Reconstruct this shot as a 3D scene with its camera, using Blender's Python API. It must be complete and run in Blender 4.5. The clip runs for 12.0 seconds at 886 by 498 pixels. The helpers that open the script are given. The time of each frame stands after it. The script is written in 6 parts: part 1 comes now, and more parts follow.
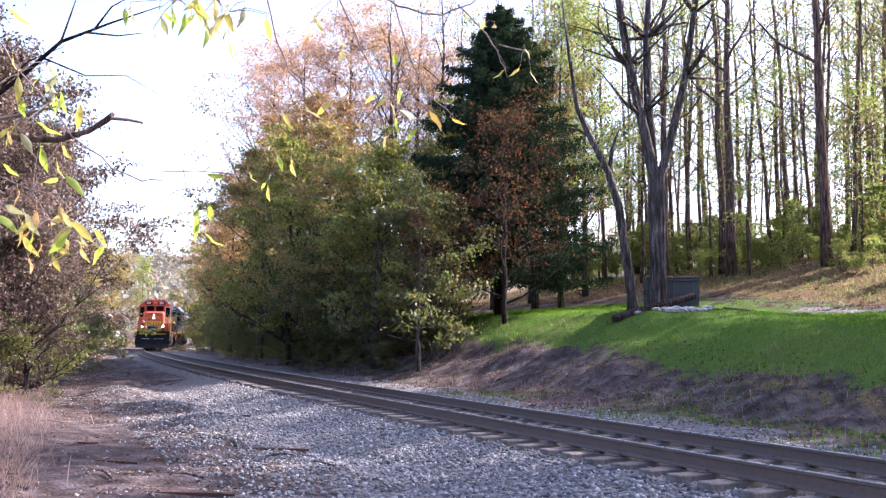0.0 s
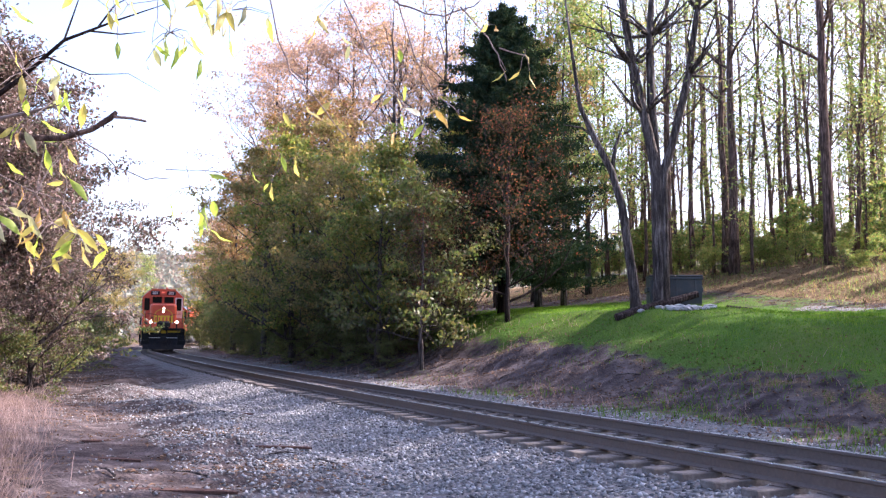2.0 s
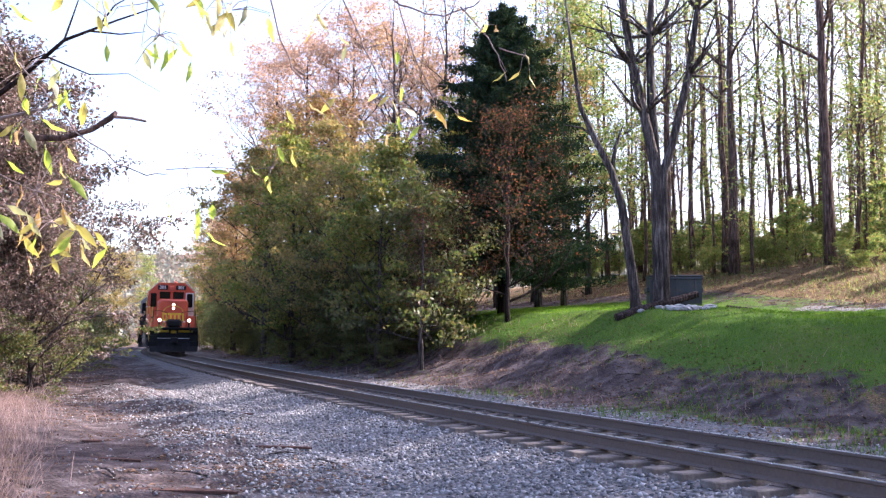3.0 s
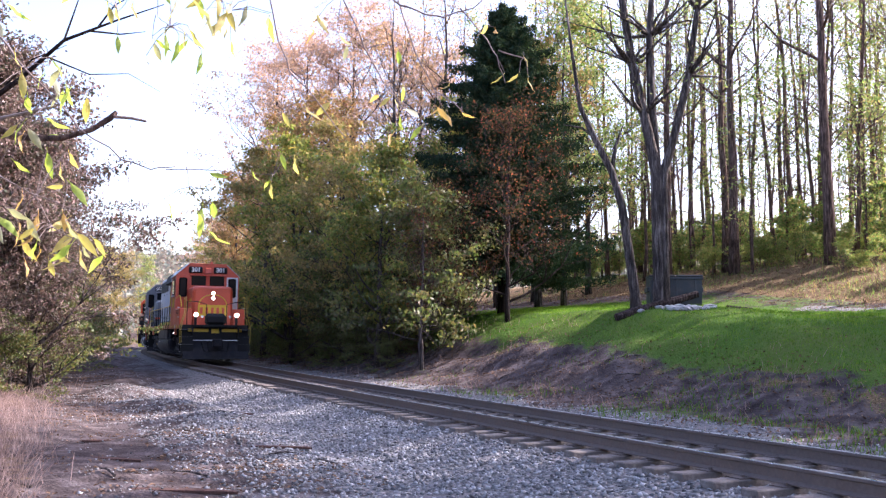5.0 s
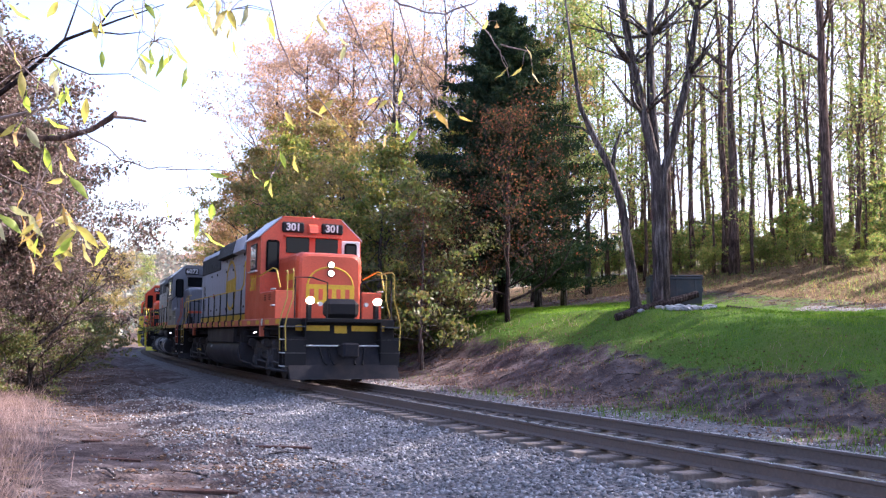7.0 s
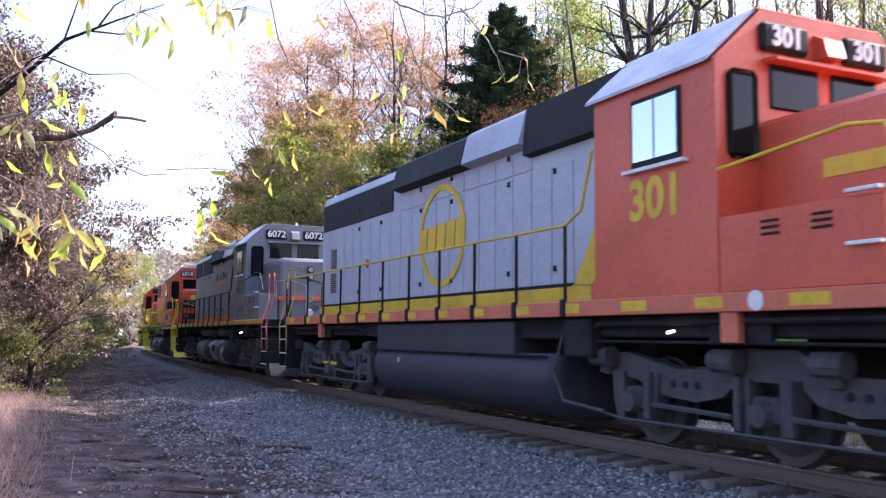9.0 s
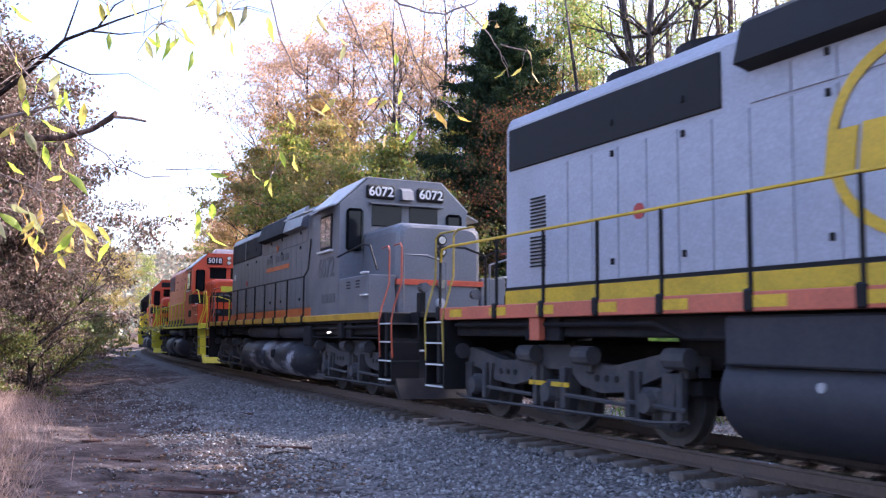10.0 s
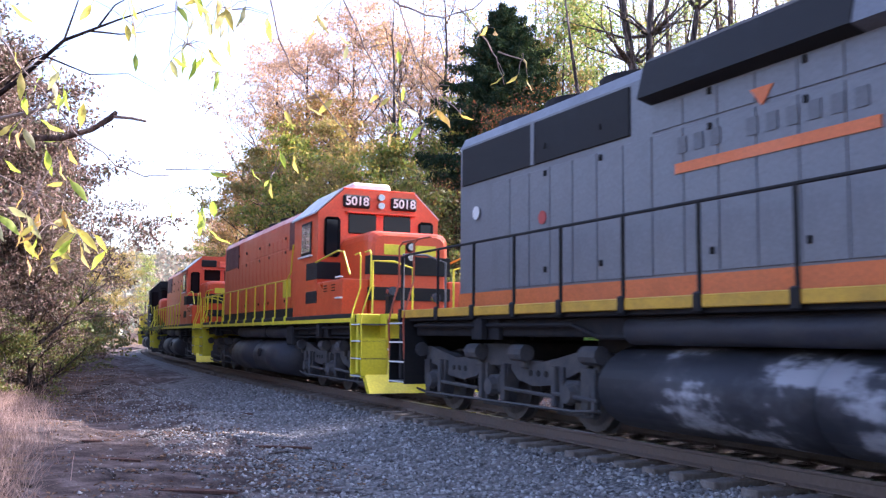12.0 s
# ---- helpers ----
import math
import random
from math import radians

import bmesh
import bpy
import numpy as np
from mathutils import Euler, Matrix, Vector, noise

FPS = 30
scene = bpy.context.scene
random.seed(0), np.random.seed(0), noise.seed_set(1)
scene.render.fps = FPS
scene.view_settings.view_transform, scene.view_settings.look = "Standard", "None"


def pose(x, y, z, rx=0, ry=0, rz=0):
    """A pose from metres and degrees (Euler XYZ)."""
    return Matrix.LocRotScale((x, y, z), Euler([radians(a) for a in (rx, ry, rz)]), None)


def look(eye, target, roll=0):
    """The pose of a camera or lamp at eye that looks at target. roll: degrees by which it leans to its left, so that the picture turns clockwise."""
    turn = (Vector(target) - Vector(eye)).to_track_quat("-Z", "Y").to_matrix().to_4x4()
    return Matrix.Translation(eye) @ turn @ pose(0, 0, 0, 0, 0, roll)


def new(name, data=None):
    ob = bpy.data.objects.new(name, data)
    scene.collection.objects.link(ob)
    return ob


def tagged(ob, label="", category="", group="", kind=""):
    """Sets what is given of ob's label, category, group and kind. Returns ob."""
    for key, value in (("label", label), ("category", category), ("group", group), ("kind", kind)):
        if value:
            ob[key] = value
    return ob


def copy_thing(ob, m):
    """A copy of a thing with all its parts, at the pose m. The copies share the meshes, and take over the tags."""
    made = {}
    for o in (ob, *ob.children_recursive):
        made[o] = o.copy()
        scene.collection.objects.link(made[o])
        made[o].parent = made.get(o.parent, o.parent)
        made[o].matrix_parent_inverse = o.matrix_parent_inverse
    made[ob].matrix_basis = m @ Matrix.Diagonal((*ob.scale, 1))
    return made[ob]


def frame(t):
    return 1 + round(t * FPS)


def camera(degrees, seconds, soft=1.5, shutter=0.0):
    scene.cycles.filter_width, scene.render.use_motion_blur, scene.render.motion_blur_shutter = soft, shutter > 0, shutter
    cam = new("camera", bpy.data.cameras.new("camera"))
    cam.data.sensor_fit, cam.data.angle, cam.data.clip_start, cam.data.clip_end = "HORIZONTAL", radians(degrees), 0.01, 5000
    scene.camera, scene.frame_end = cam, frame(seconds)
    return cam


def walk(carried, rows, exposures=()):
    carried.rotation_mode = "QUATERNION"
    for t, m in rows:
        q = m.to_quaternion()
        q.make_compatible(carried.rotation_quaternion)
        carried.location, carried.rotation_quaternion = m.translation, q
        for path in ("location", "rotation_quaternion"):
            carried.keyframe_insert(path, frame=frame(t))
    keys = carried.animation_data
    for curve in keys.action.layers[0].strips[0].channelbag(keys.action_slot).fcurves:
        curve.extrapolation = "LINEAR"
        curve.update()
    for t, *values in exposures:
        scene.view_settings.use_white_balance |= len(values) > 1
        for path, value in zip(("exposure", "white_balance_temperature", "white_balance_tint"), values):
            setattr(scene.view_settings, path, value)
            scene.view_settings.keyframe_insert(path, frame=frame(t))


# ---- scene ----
# ---- camera: on a stand, turned a touch at the start ----
EYE = (0.0, 0.0, 1.236)


def aim(turn, lift):
    """The camera's pose, turned right and lifted by so many degrees."""
    return (Matrix.Translation(EYE) @ pose(0, 0, 0, 0, 0, -turn) @ pose(0, 0, 0, 90 + 5.46 + lift)
            @ pose(0, 0, 0, 0, 0, 0.53))


cam = camera(51.5, 12.0, soft=1.3, shutter=0.18)
walk(cam, [(0.0, aim(0.18, 0.11)), (0.5, aim(0.125, 0.11)), (1.0, aim(0.07, 0.1)), (1.4, aim(0.0, 0.0)),
           (6.0, aim(0.0, 0.0)), (12.0, aim(0.0, 0.0))],
     exposures=[(0.0, 2.14, 6050, 26), (7.0, 2.14, 6050, 26), (9.5, 2.2, 6050, 26), (11.0, 2.36, 6050, 26), (12.0, 2.38, 6050, 26)])

# ---- daylight: low autumn sun from behind the wood ----
SUN_AZ, SUN_EL = 22.0, 36.0      # degrees from +x towards +y, and above the horizon
world = bpy.data.worlds.new("world")
scene.world = world
world.use_nodes = True
wn = world.node_tree.nodes
sky = wn.new("ShaderNodeTexSky")
sky.sky_type = "NISHITA"
sky.sun_disc = False
sky.sun_elevation = radians(SUN_EL)
sky.sun_rotation = radians(90 - SUN_AZ)
sky.dust_density = 3.0
sky.air_density = 1.0
wn["Background"].inputs["Strength"].default_value = 0.13
world.node_tree.links.new(sky.outputs["Color"], wn["Background"].inputs["Color"])
sun = new("sun", bpy.data.lights.new("sun", "SUN"))
sun.data.energy, sun.data.angle, sun.data.color = 4.4, radians(0.53), (1.0, 0.93, 0.82)
sd = Vector((math.cos(radians(SUN_AZ)) * math.cos(radians(SUN_EL)),
             math.sin(radians(SUN_AZ)) * math.cos(radians(SUN_EL)), math.sin(radians(SUN_EL))))
sun.matrix_world = look(sd * 100, (0, 0, 0))


# ---- materials ----
def base(name):
    m = bpy.data.materials.new(name)
    m.use_nodes = True
    return m, m.node_tree.nodes, m.node_tree.links, m.node_tree.nodes["Principled BSDF"]


def noise_node(n, l, scale, detail=5, rough=0.6, coords="Object"):
    tc = n.new("ShaderNodeTexCoord")
    t = n.new("ShaderNodeTexNoise")
    t.inputs["Scale"].default_value, t.inputs["Detail"].default_value, t.inputs["Roughness"].default_value = scale, detail, rough
    l.new(tc.outputs[coords], t.inputs["Vector"])
    return t


def ramp(n, l, src, stops):
    r = n.new("ShaderNodeValToRGB")
    el = r.color_ramp.elements
    while len(el) < len(stops):
        el.new(0.5)
    for e, (p, c) in zip(el, stops):
        e.position, e.color = p, (*c, 1) if len(c) == 3 else c
    l.new(src, r.inputs["Fac"])
    return r


def mixc(n, l, fac, a, b, mode="MIX"):
    m = n.new("ShaderNodeMix")
    m.data_type, m.blend_type = "RGBA", mode
    for sock, val in ((m.inputs["Factor"], fac), (m.inputs["A"], a), (m.inputs["B"], b)):
        if isinstance(val, (int, float)):
            sock.default_value = val
        elif isinstance(val, tuple):
            sock.default_value = (*val, 1)
        else:
            l.new(val, sock)
    return m.outputs["Result"]


def bump(n, l, b, src, dist, strength=0.6):
    bp = n.new("ShaderNodeBump")
    bp.inputs["Strength"].default_value, bp.inputs["Distance"].default_value = strength, dist
    l.new(src, bp.inputs["Height"])
    l.new(bp.outputs["Normal"], b.inputs["Normal"])


def surface(name, col, rough=0.6, metal=0.0, dirt=(0.1, 0.09, 0.08), amount=0.4, scale=1.5, fine=25, relief=0.002, coat=0.0, spec=0.5):
    """A worn painted, metal, wood or stone surface: colour, broad stains and fine grain."""
    m, n, l, b = base(name)
    big, small = noise_node(n, l, scale, 6, 0.65), noise_node(n, l, fine, 4, 0.6)
    stain = ramp(n, l, big.outputs["Fac"], [(0.42, (0, 0, 0)), (0.75, (amount,) * 3)])
    c = mixc(n, l, stain.outputs["Color"], col, dirt)
    shade = ramp(n, l, small.outputs["Fac"], [(0.3, (0.82,) * 3), (0.7, (1.08,) * 3)])
    c = mixc(n, l, 1.0, c, shade.outputs["Color"], "MULTIPLY")
    l.new(c, b.inputs["Base Color"])
    rr = ramp(n, l, big.outputs["Fac"], [(0.3, (max(rough - 0.1, 0.05),) * 3), (0.8, (min(rough + 0.2, 1),) * 3)])
    l.new(rr.outputs["Color"], b.inputs["Roughness"])
    b.inputs["Metallic"].default_value = metal
    b.inputs["Coat Weight"].default_value = coat
    b.inputs["Specular IOR Level"].default_value = spec
    bump(n, l, b, small.outputs["Fac"], relief)
    return m


def leafy(name, colours, through_light=0.45, rough=0.5, tint=(1.5, 1.6, 0.8)):
    """Leaves: each one its own colour out of a range, letting light through."""
    m, n, l, b = base(name)
    geo = n.new("ShaderNodeNewGeometry")
    k = len(colours)
    r = ramp(n, l, geo.outputs["Random Per Island"], [((i + 0.5) / k, c) for i, c in enumerate(colours)])
    l.new(r.outputs["Color"], b.inputs["Base Color"])
    b.inputs["Roughness"].default_value = rough
    b.inputs["Specular IOR Level"].default_value = 0.3 if rough < 0.7 else 0.0
    tr = n.new("ShaderNodeBsdfTranslucent")
    bright = mixc(n, l, 1.0, r.outputs["Color"], tint, "MULTIPLY")
    l.new(bright, tr.inputs["Color"])
    mx = n.new("ShaderNodeMixShader")
    mx.inputs["Fac"].default_value = through_light
    l.new(b.outputs["BSDF"], mx.inputs[1])
    l.new(tr.outputs["BSDF"], mx.inputs[2])
    l.new(mx.outputs["Shader"], n["Material Output"].inputs["Surface"])
    return m


def glow(name, col, strength):
    m, n, l, b = base(name)
    b.inputs["Base Color"].default_value = (*col, 1)
    b.inputs["Emission Color"].default_value = (*col, 1)
    b.inputs["Emission Strength"].default_value = strength
    return m


def glassy(name, tint=(0.008, 0.009, 0.011), rough=0.06):
    m, n, l, b = base(name)
    b.inputs["Base Color"].default_value = (*tint, 1)
    b.inputs["Roughness"].default_value = rough
    b.inputs["Specular IOR Level"].default_value = 0.2
    return m


ORANGE = surface("orange_paint", (0.62, 0.092, 0.04), 0.42, amount=0.25, dirt=(0.16, 0.06, 0.035), scale=0.9)
ORANGE_B = surface("bright_orange_paint", (0.66, 0.075, 0.018), 0.35, amount=0.15, dirt=(0.2, 0.05, 0.02), scale=0.8)
SALMON = surface("faded_orange_paint", (0.62, 0.15, 0.08), 0.55, amount=0.3, dirt=(0.15, 0.09, 0.07), scale=1.2)
GREY_L = surface("light_grey_paint", (0.42, 0.438, 0.5), 0.5, amount=0.35, dirt=(0.16, 0.155, 0.16), scale=0.8)
GREY_D = surface("dark_grey_paint", (0.155, 0.163, 0.186), 0.38, amount=0.3, dirt=(0.07, 0.065, 0.065), scale=0.9)
YELLOW = surface("yellow_paint", (0.72, 0.46, 0.02), 0.5, amount=0.4, dirt=(0.2, 0.13, 0.03), scale=2)
LEMON = surface("lemon_yellow_paint", (0.72, 0.62, 0.03), 0.45, amount=0.2, dirt=(0.25, 0.2, 0.05), scale=2)
BLACK = surface("black_paint", (0.012, 0.012, 0.014), 0.6, amount=0.4, dirt=(0.035, 0.032, 0.03), spec=0.2)
GRIME = surface("grimy_underframe", (0.022, 0.022, 0.026), 0.8, spec=0.1, amount=0.6, dirt=(0.06, 0.053, 0.048), scale=3, fine=40, relief=0.006)
TRUCKM = surface("dusty_cast_steel", (0.047, 0.047, 0.055), 0.8, amount=0.6, dirt=(0.14, 0.125, 0.11), scale=4, fine=40, relief=0.006)
TANKM = surface("blackened_fuel_tank_paint", (0.038, 0.04, 0.052), 0.5, spec=0.22, amount=0.7, dirt=(0.075, 0.072, 0.074), scale=1.6, relief=0.003)
GRILLE = surface("dark_radiator_mesh", (0.018, 0.018, 0.02), 0.7, spec=0.25, amount=0.5, dirt=(0.05, 0.05, 0.05), fine=120, relief=0.01)
WHITE = surface("white_paint", (0.75, 0.75, 0.74), 0.45, amount=0.3, dirt=(0.35, 0.33, 0.3), scale=3)
ROOFW = surface("pale_paint_and_sky_sheen", (0.5, 0.51, 0.53), 0.4, amount=0.4, dirt=(0.2, 0.19, 0.19), scale=2)
GLASS = glassy("dark_window_glass")
LAMP = glow("lit_lamp", (1.0, 0.83, 0.6), 6.0)
LAMP_OFF = surface("unlit_lamp_lens", (0.3, 0.3, 0.31), 0.15, 0.8, amount=0.1)
RAIL_TOP = surface("worn_rail_head", (0.42, 0.4, 0.39), 0.28, 1.0, amount=0.5, dirt=(0.2, 0.14, 0.11), scale=5)
RAIL_SIDE = surface("rusty_rail_side", (0.12, 0.088, 0.075), 0.8, 0.0, amount=0.6, dirt=(0.17, 0.115, 0.09), scale=5, relief=0.004)
TIE = surface("weathered_sleeper_wood", (0.15, 0.125, 0.11), 0.9, amount=0.7, dirt=(0.29, 0.26, 0.245), spec=0.1, scale=6, fine=30, relief=0.02)


def bark(name, dark, light):
    """Bark: long upright cracks, lighter plates between them, broad stains."""
    m, n, l, b = base(name)
    tc, mp = n.new("ShaderNodeTexCoord"), n.new("ShaderNodeMapping")
    mp.inputs["Scale"].default_value = (14, 14, 1.6)
    l.new(tc.outputs["Object"], mp.inputs["Vector"])
    t = n.new("ShaderNodeTexNoise")
    t.inputs["Scale"].default_value, t.inputs["Detail"].default_value, t.inputs["Roughness"].default_value = 1.0, 6, 0.7
    l.new(mp.outputs["Vector"], t.inputs["Vector"])
    c = ramp(n, l, t.outputs["Fac"], [(0.36, tuple(0.35 * v for v in dark)), (0.5, dark), (0.66, light)])
    big = noise_node(n, l, 0.9, 5)
    st = ramp(n, l, big.outputs["Fac"], [(0.35, (0.55,) * 3), (0.65, (1.15,) * 3)])
    l.new(mixc(n, l, 1.0, c.outputs["Color"], st.outputs["Color"], "MULTIPLY"), b.inputs["Base Color"])
    b.inputs["Roughness"].default_value = 0.95
    b.inputs["Specular IOR Level"].default_value = 0.15
    bump(n, l, b, t.outputs["Fac"], 0.05, 1.0)
    return m


BARK = bark("grey_brown_bark", (0.08, 0.064, 0.06), (0.23, 0.195, 0.18))
BARK_D = bark("dark_bark", (0.04, 0.027, 0.025), (0.11, 0.082, 0.074))
BARK_W = bark("red_brown_bark", (0.13, 0.085, 0.073), (0.33, 0.225, 0.19))
TWIG = surface("twig_bark", (0.2, 0.15, 0.14), 0.8, amount=0.4, dirt=(0.3, 0.25, 0.24), scale=20, fine=80, relief=0.002)
ROTTEN = surface("rotten_red_brown_wood", (0.1, 0.055, 0.045), 0.95, amount=0.6, dirt=(0.05, 0.03, 0.025), scale=8, fine=40, relief=0.02, spec=0.1)
STONE = surface("pale_limestone_rubble", (0.32, 0.32, 0.33), 0.85, amount=0.5, dirt=(0.25, 0.23, 0.22), scale=5, fine=30, relief=0.02)
BINM = surface("weathered_dark_grey_steel", (0.04, 0.048, 0.056), 0.6, amount=0.5, dirt=(0.12, 0.1, 0.085), scale=3, relief=0.004)

L_GREEN = leafy("green_autumn_leaves", [(0.13, 0.175, 0.052), (0.18, 0.225, 0.065), (0.32, 0.29, 0.1), (0.088, 0.118, 0.04), (0.42, 0.28, 0.105), (0.2, 0.2, 0.07)], 0.47)
# dull shrub green, darkened below the tree green to carry the shade there
L_SHRUB = leafy("dull_shaded_shrub_leaves", [(0.085, 0.115, 0.045), (0.125, 0.155, 0.062), (0.2, 0.18, 0.08), (0.06, 0.08, 0.035), (0.16, 0.12, 0.07)], 0.4)
L_OLIVE = leafy("olive_yellow_leaves", [(0.26, 0.22, 0.09), (0.36, 0.26, 0.11), (0.16, 0.18, 0.07), (0.44, 0.28, 0.13), (0.19, 0.15, 0.08)], 0.48, tint=(1.4, 1.45, 0.95))
L_GOLD = leafy("golden_autumn_leaves", [(0.36, 0.24, 0.1), (0.4, 0.22, 0.11), (0.26, 0.22, 0.09), (0.38, 0.19, 0.11), (0.19, 0.16, 0.07)], 0.48, tint=(1.35, 1.35, 1.0))
L_PINK = leafy("rusty_pink_leaves", [(0.44, 0.28, 0.22), (0.38, 0.28, 0.23), (0.48, 0.3, 0.17), (0.32, 0.25, 0.19)], 0.5, tint=(1.3, 1.25, 1.1))
L_BROWN = leafy("russet_leaves", [(0.07, 0.045, 0.036), (0.095, 0.056, 0.046), (0.06, 0.046, 0.034), (0.2, 0.065, 0.05), (0.05, 0.042, 0.03)], 0.3, 0.85)
L_RUST = leafy("reddish_green_leaves", [(0.11, 0.065, 0.055), (0.05, 0.06, 0.03), (0.19, 0.115, 0.1), (0.042, 0.05, 0.028), (0.32, 0.22, 0.2), (0.08, 0.055, 0.05)], 0.33, tint=(1.3, 1.3, 1.15))
L_LIME = leafy("sunlit_yellow_green_leaves", [(0.17, 0.25, 0.08), (0.28, 0.34, 0.12), (0.06, 0.09, 0.035), (0.36, 0.36, 0.15), (0.1, 0.14, 0.055), (0.4, 0.27, 0.14)], 0.5, tint=(1.4, 1.55, 0.95))
L_UNDER = leafy("sunlit_undergrowth_leaves", [(0.15, 0.23, 0.065), (0.05, 0.085, 0.03), (0.24, 0.31, 0.095), (0.1, 0.15, 0.05), (0.32, 0.3, 0.12), (0.065, 0.09, 0.04), (0.38, 0.24, 0.12)], 0.5, tint=(1.4, 1.55, 0.9))
L_NEEDLE = leafy("dark_conifer_needles", [(0.022, 0.045, 0.03), (0.04, 0.066, 0.038), (0.028, 0.04, 0.028), (0.06, 0.08, 0.046)], 0.12, 0.9)
L_N1 = leafy("lime_near_leaf", [(0.27, 0.36, 0.08), (0.34, 0.4, 0.11)], 0.6)
L_N2 = leafy("yellowing_near_leaf", [(0.42, 0.38, 0.16), (0.46, 0.36, 0.14)], 0.5)
L_N3 = leafy("orange_near_leaf", [(0.5, 0.28, 0.12), (0.52, 0.34, 0.14)], 0.5)
L_N4 = leafy("pale_near_leaf", [(0.3, 0.29, 0.21), (0.42, 0.4, 0.3)], 0.35)
L_LITTER = leafy("fallen_leaves", [(0.17, 0.1, 0.065), (0.1, 0.06, 0.042), (0.29, 0.19, 0.125), (0.075, 0.047, 0.035), (0.2, 0.125, 0.08)], 0.1, 0.8, (1.2, 1.1, 1.0))
GRASS = leafy("lawn_blades", [(0.07, 0.155, 0.022), (0.1, 0.19, 0.03), (0.14, 0.2, 0.04), (0.045, 0.11, 0.016)], 0.45, 0.85, (1.4, 1.5, 0.8))
DRY = leafy("dry_grass_blades", [(0.36, 0.258, 0.228), (0.28, 0.2, 0.175), (0.46, 0.34, 0.3), (0.2, 0.135, 0.115)], 0.3, 0.8, (1.2, 1.12, 1.05))
GRAVELS = leafy("grey_ballast", [(0.155, 0.15, 0.15), (0.225, 0.22, 0.22), (0.07, 0.068, 0.07), (0.45, 0.445, 0.445), (0.17, 0.15, 0.145), (0.3, 0.295, 0.295)], 0.0, 0.9)


# ---- mesh helpers ----
class Geo:
    def __init__(self):
        self.v, self.f = [], []

    def add(self, verts, faces):
        o = len(self.v)
        self.v += [tuple(p) for p in verts]
        self.f += [tuple(i + o for i in f) for f in faces]
        return self

    def box(self, x0, x1, y0, y1, z0, z1, bev=0.0, m=None):
        """A box between two corners, its edges chamfered by bev."""
        if bev <= 0:
            pts = [(x, y, z) for x in (x0, x1) for y in (y0, y1) for z in (z0, z1)]
            fs = [(0, 1, 3, 2), (4, 6, 7, 5), (0, 4, 5, 1), (2, 3, 7, 6), (0, 2, 6, 4), (1, 5, 7, 3)]
        else:
            b = bmesh.new()
            bmesh.ops.create_cube(b, size=1, matrix=Matrix.LocRotScale(((x0 + x1) / 2, (y0 + y1) / 2, (z0 + z1) / 2), None, (x1 - x0, y1 - y0, z1 - z0)))
            bmesh.ops.bevel(b, geom=b.edges[:], offset=bev, segments=1, affect="EDGES")
            b.verts.ensure_lookup_table()
            pts = [v.co.copy() for v in b.verts]
            fs = [[v.index for v in f.verts] for f in b.faces]
            b.free()
        if m is not None:
            pts = [m @ Vector(p) for p in pts]
        return self.add(pts, fs)

    def prism(self, prof, axis, lo, hi, m=None):
        """A polygon pushed along an axis; prof holds the two other coordinates in order."""
        def mk(p, t):
            return {"x": (t, p[0], p[1]), "y": (p[0], t, p[1]), "z": (p[0], p[1], t)}[axis]
        k = len(prof)
        pts = [mk(p, lo) for p in prof] + [mk(p, hi) for p in prof]
        if m is not None:
            pts = [m @ Vector(p) for p in pts]
        fs = [(i, (i + 1) % k, (i + 1) % k + k, i + k) for i in range(k)] + [tuple(range(k))[::-1], tuple(range(k, 2 * k))]
        return self.add(pts, fs)

    def tube(self, path, radii, n=8):
        """A round bar along a path, capped."""
        path = [Vector(p) for p in path]
        if isinstance(radii, (int, float)):
            radii = [radii] * len(path)
        side = None
        rings = []
        for i, p in enumerate(path):
            d = (path[min(i + 1, len(path) - 1)] - path[max(i - 1, 0)]).normalized()
            if side is None:
                side = d.orthogonal().normalized()
            side = (side - d * side.dot(d))
            side = side.normalized() if side.length > 1e-6 else d.orthogonal().normalized()
            up = d.cross(side)
            rings += [p + (side * math.cos(a) + up * math.sin(a)) * radii[i] for a in (2 * math.pi * j / n for j in range(n))]
        fs = []
        for i in range(len(path) - 1):
            for j in range(n):
                a, b = i * n + j, i * n + (j + 1) % n
                fs.append((a, b, b + n, a + n))
        fs += [tuple(range(n))[::-1], tuple(range((len(path) - 1) * n, len(path) * n))]
        return self.add(rings, fs)


def mesh_of(name, g, material, smooth=False):
    me = bpy.data.meshes.new(name)
    me.from_pydata(g.v, [], g.f)
    bm = bmesh.new()
    bm.from_mesh(me)
    bmesh.ops.recalc_face_normals(bm, faces=bm.faces[:])
    bm.to_mesh(me)
    bm.free()
    me.materials.append(material)
    if smooth:
        me.polygons.foreach_set("use_smooth", [True] * len(me.polygons))
    return me


def part(name, g, material, parent=None, label="", smooth=False, m=None):
    """Links a mesh as one object, under a thing or a part."""
    ob = new(name, mesh_of(name, g, material, smooth))
    ob.parent = parent
    if m is not None:
        ob.matrix_basis = m
    return tagged(ob, label)


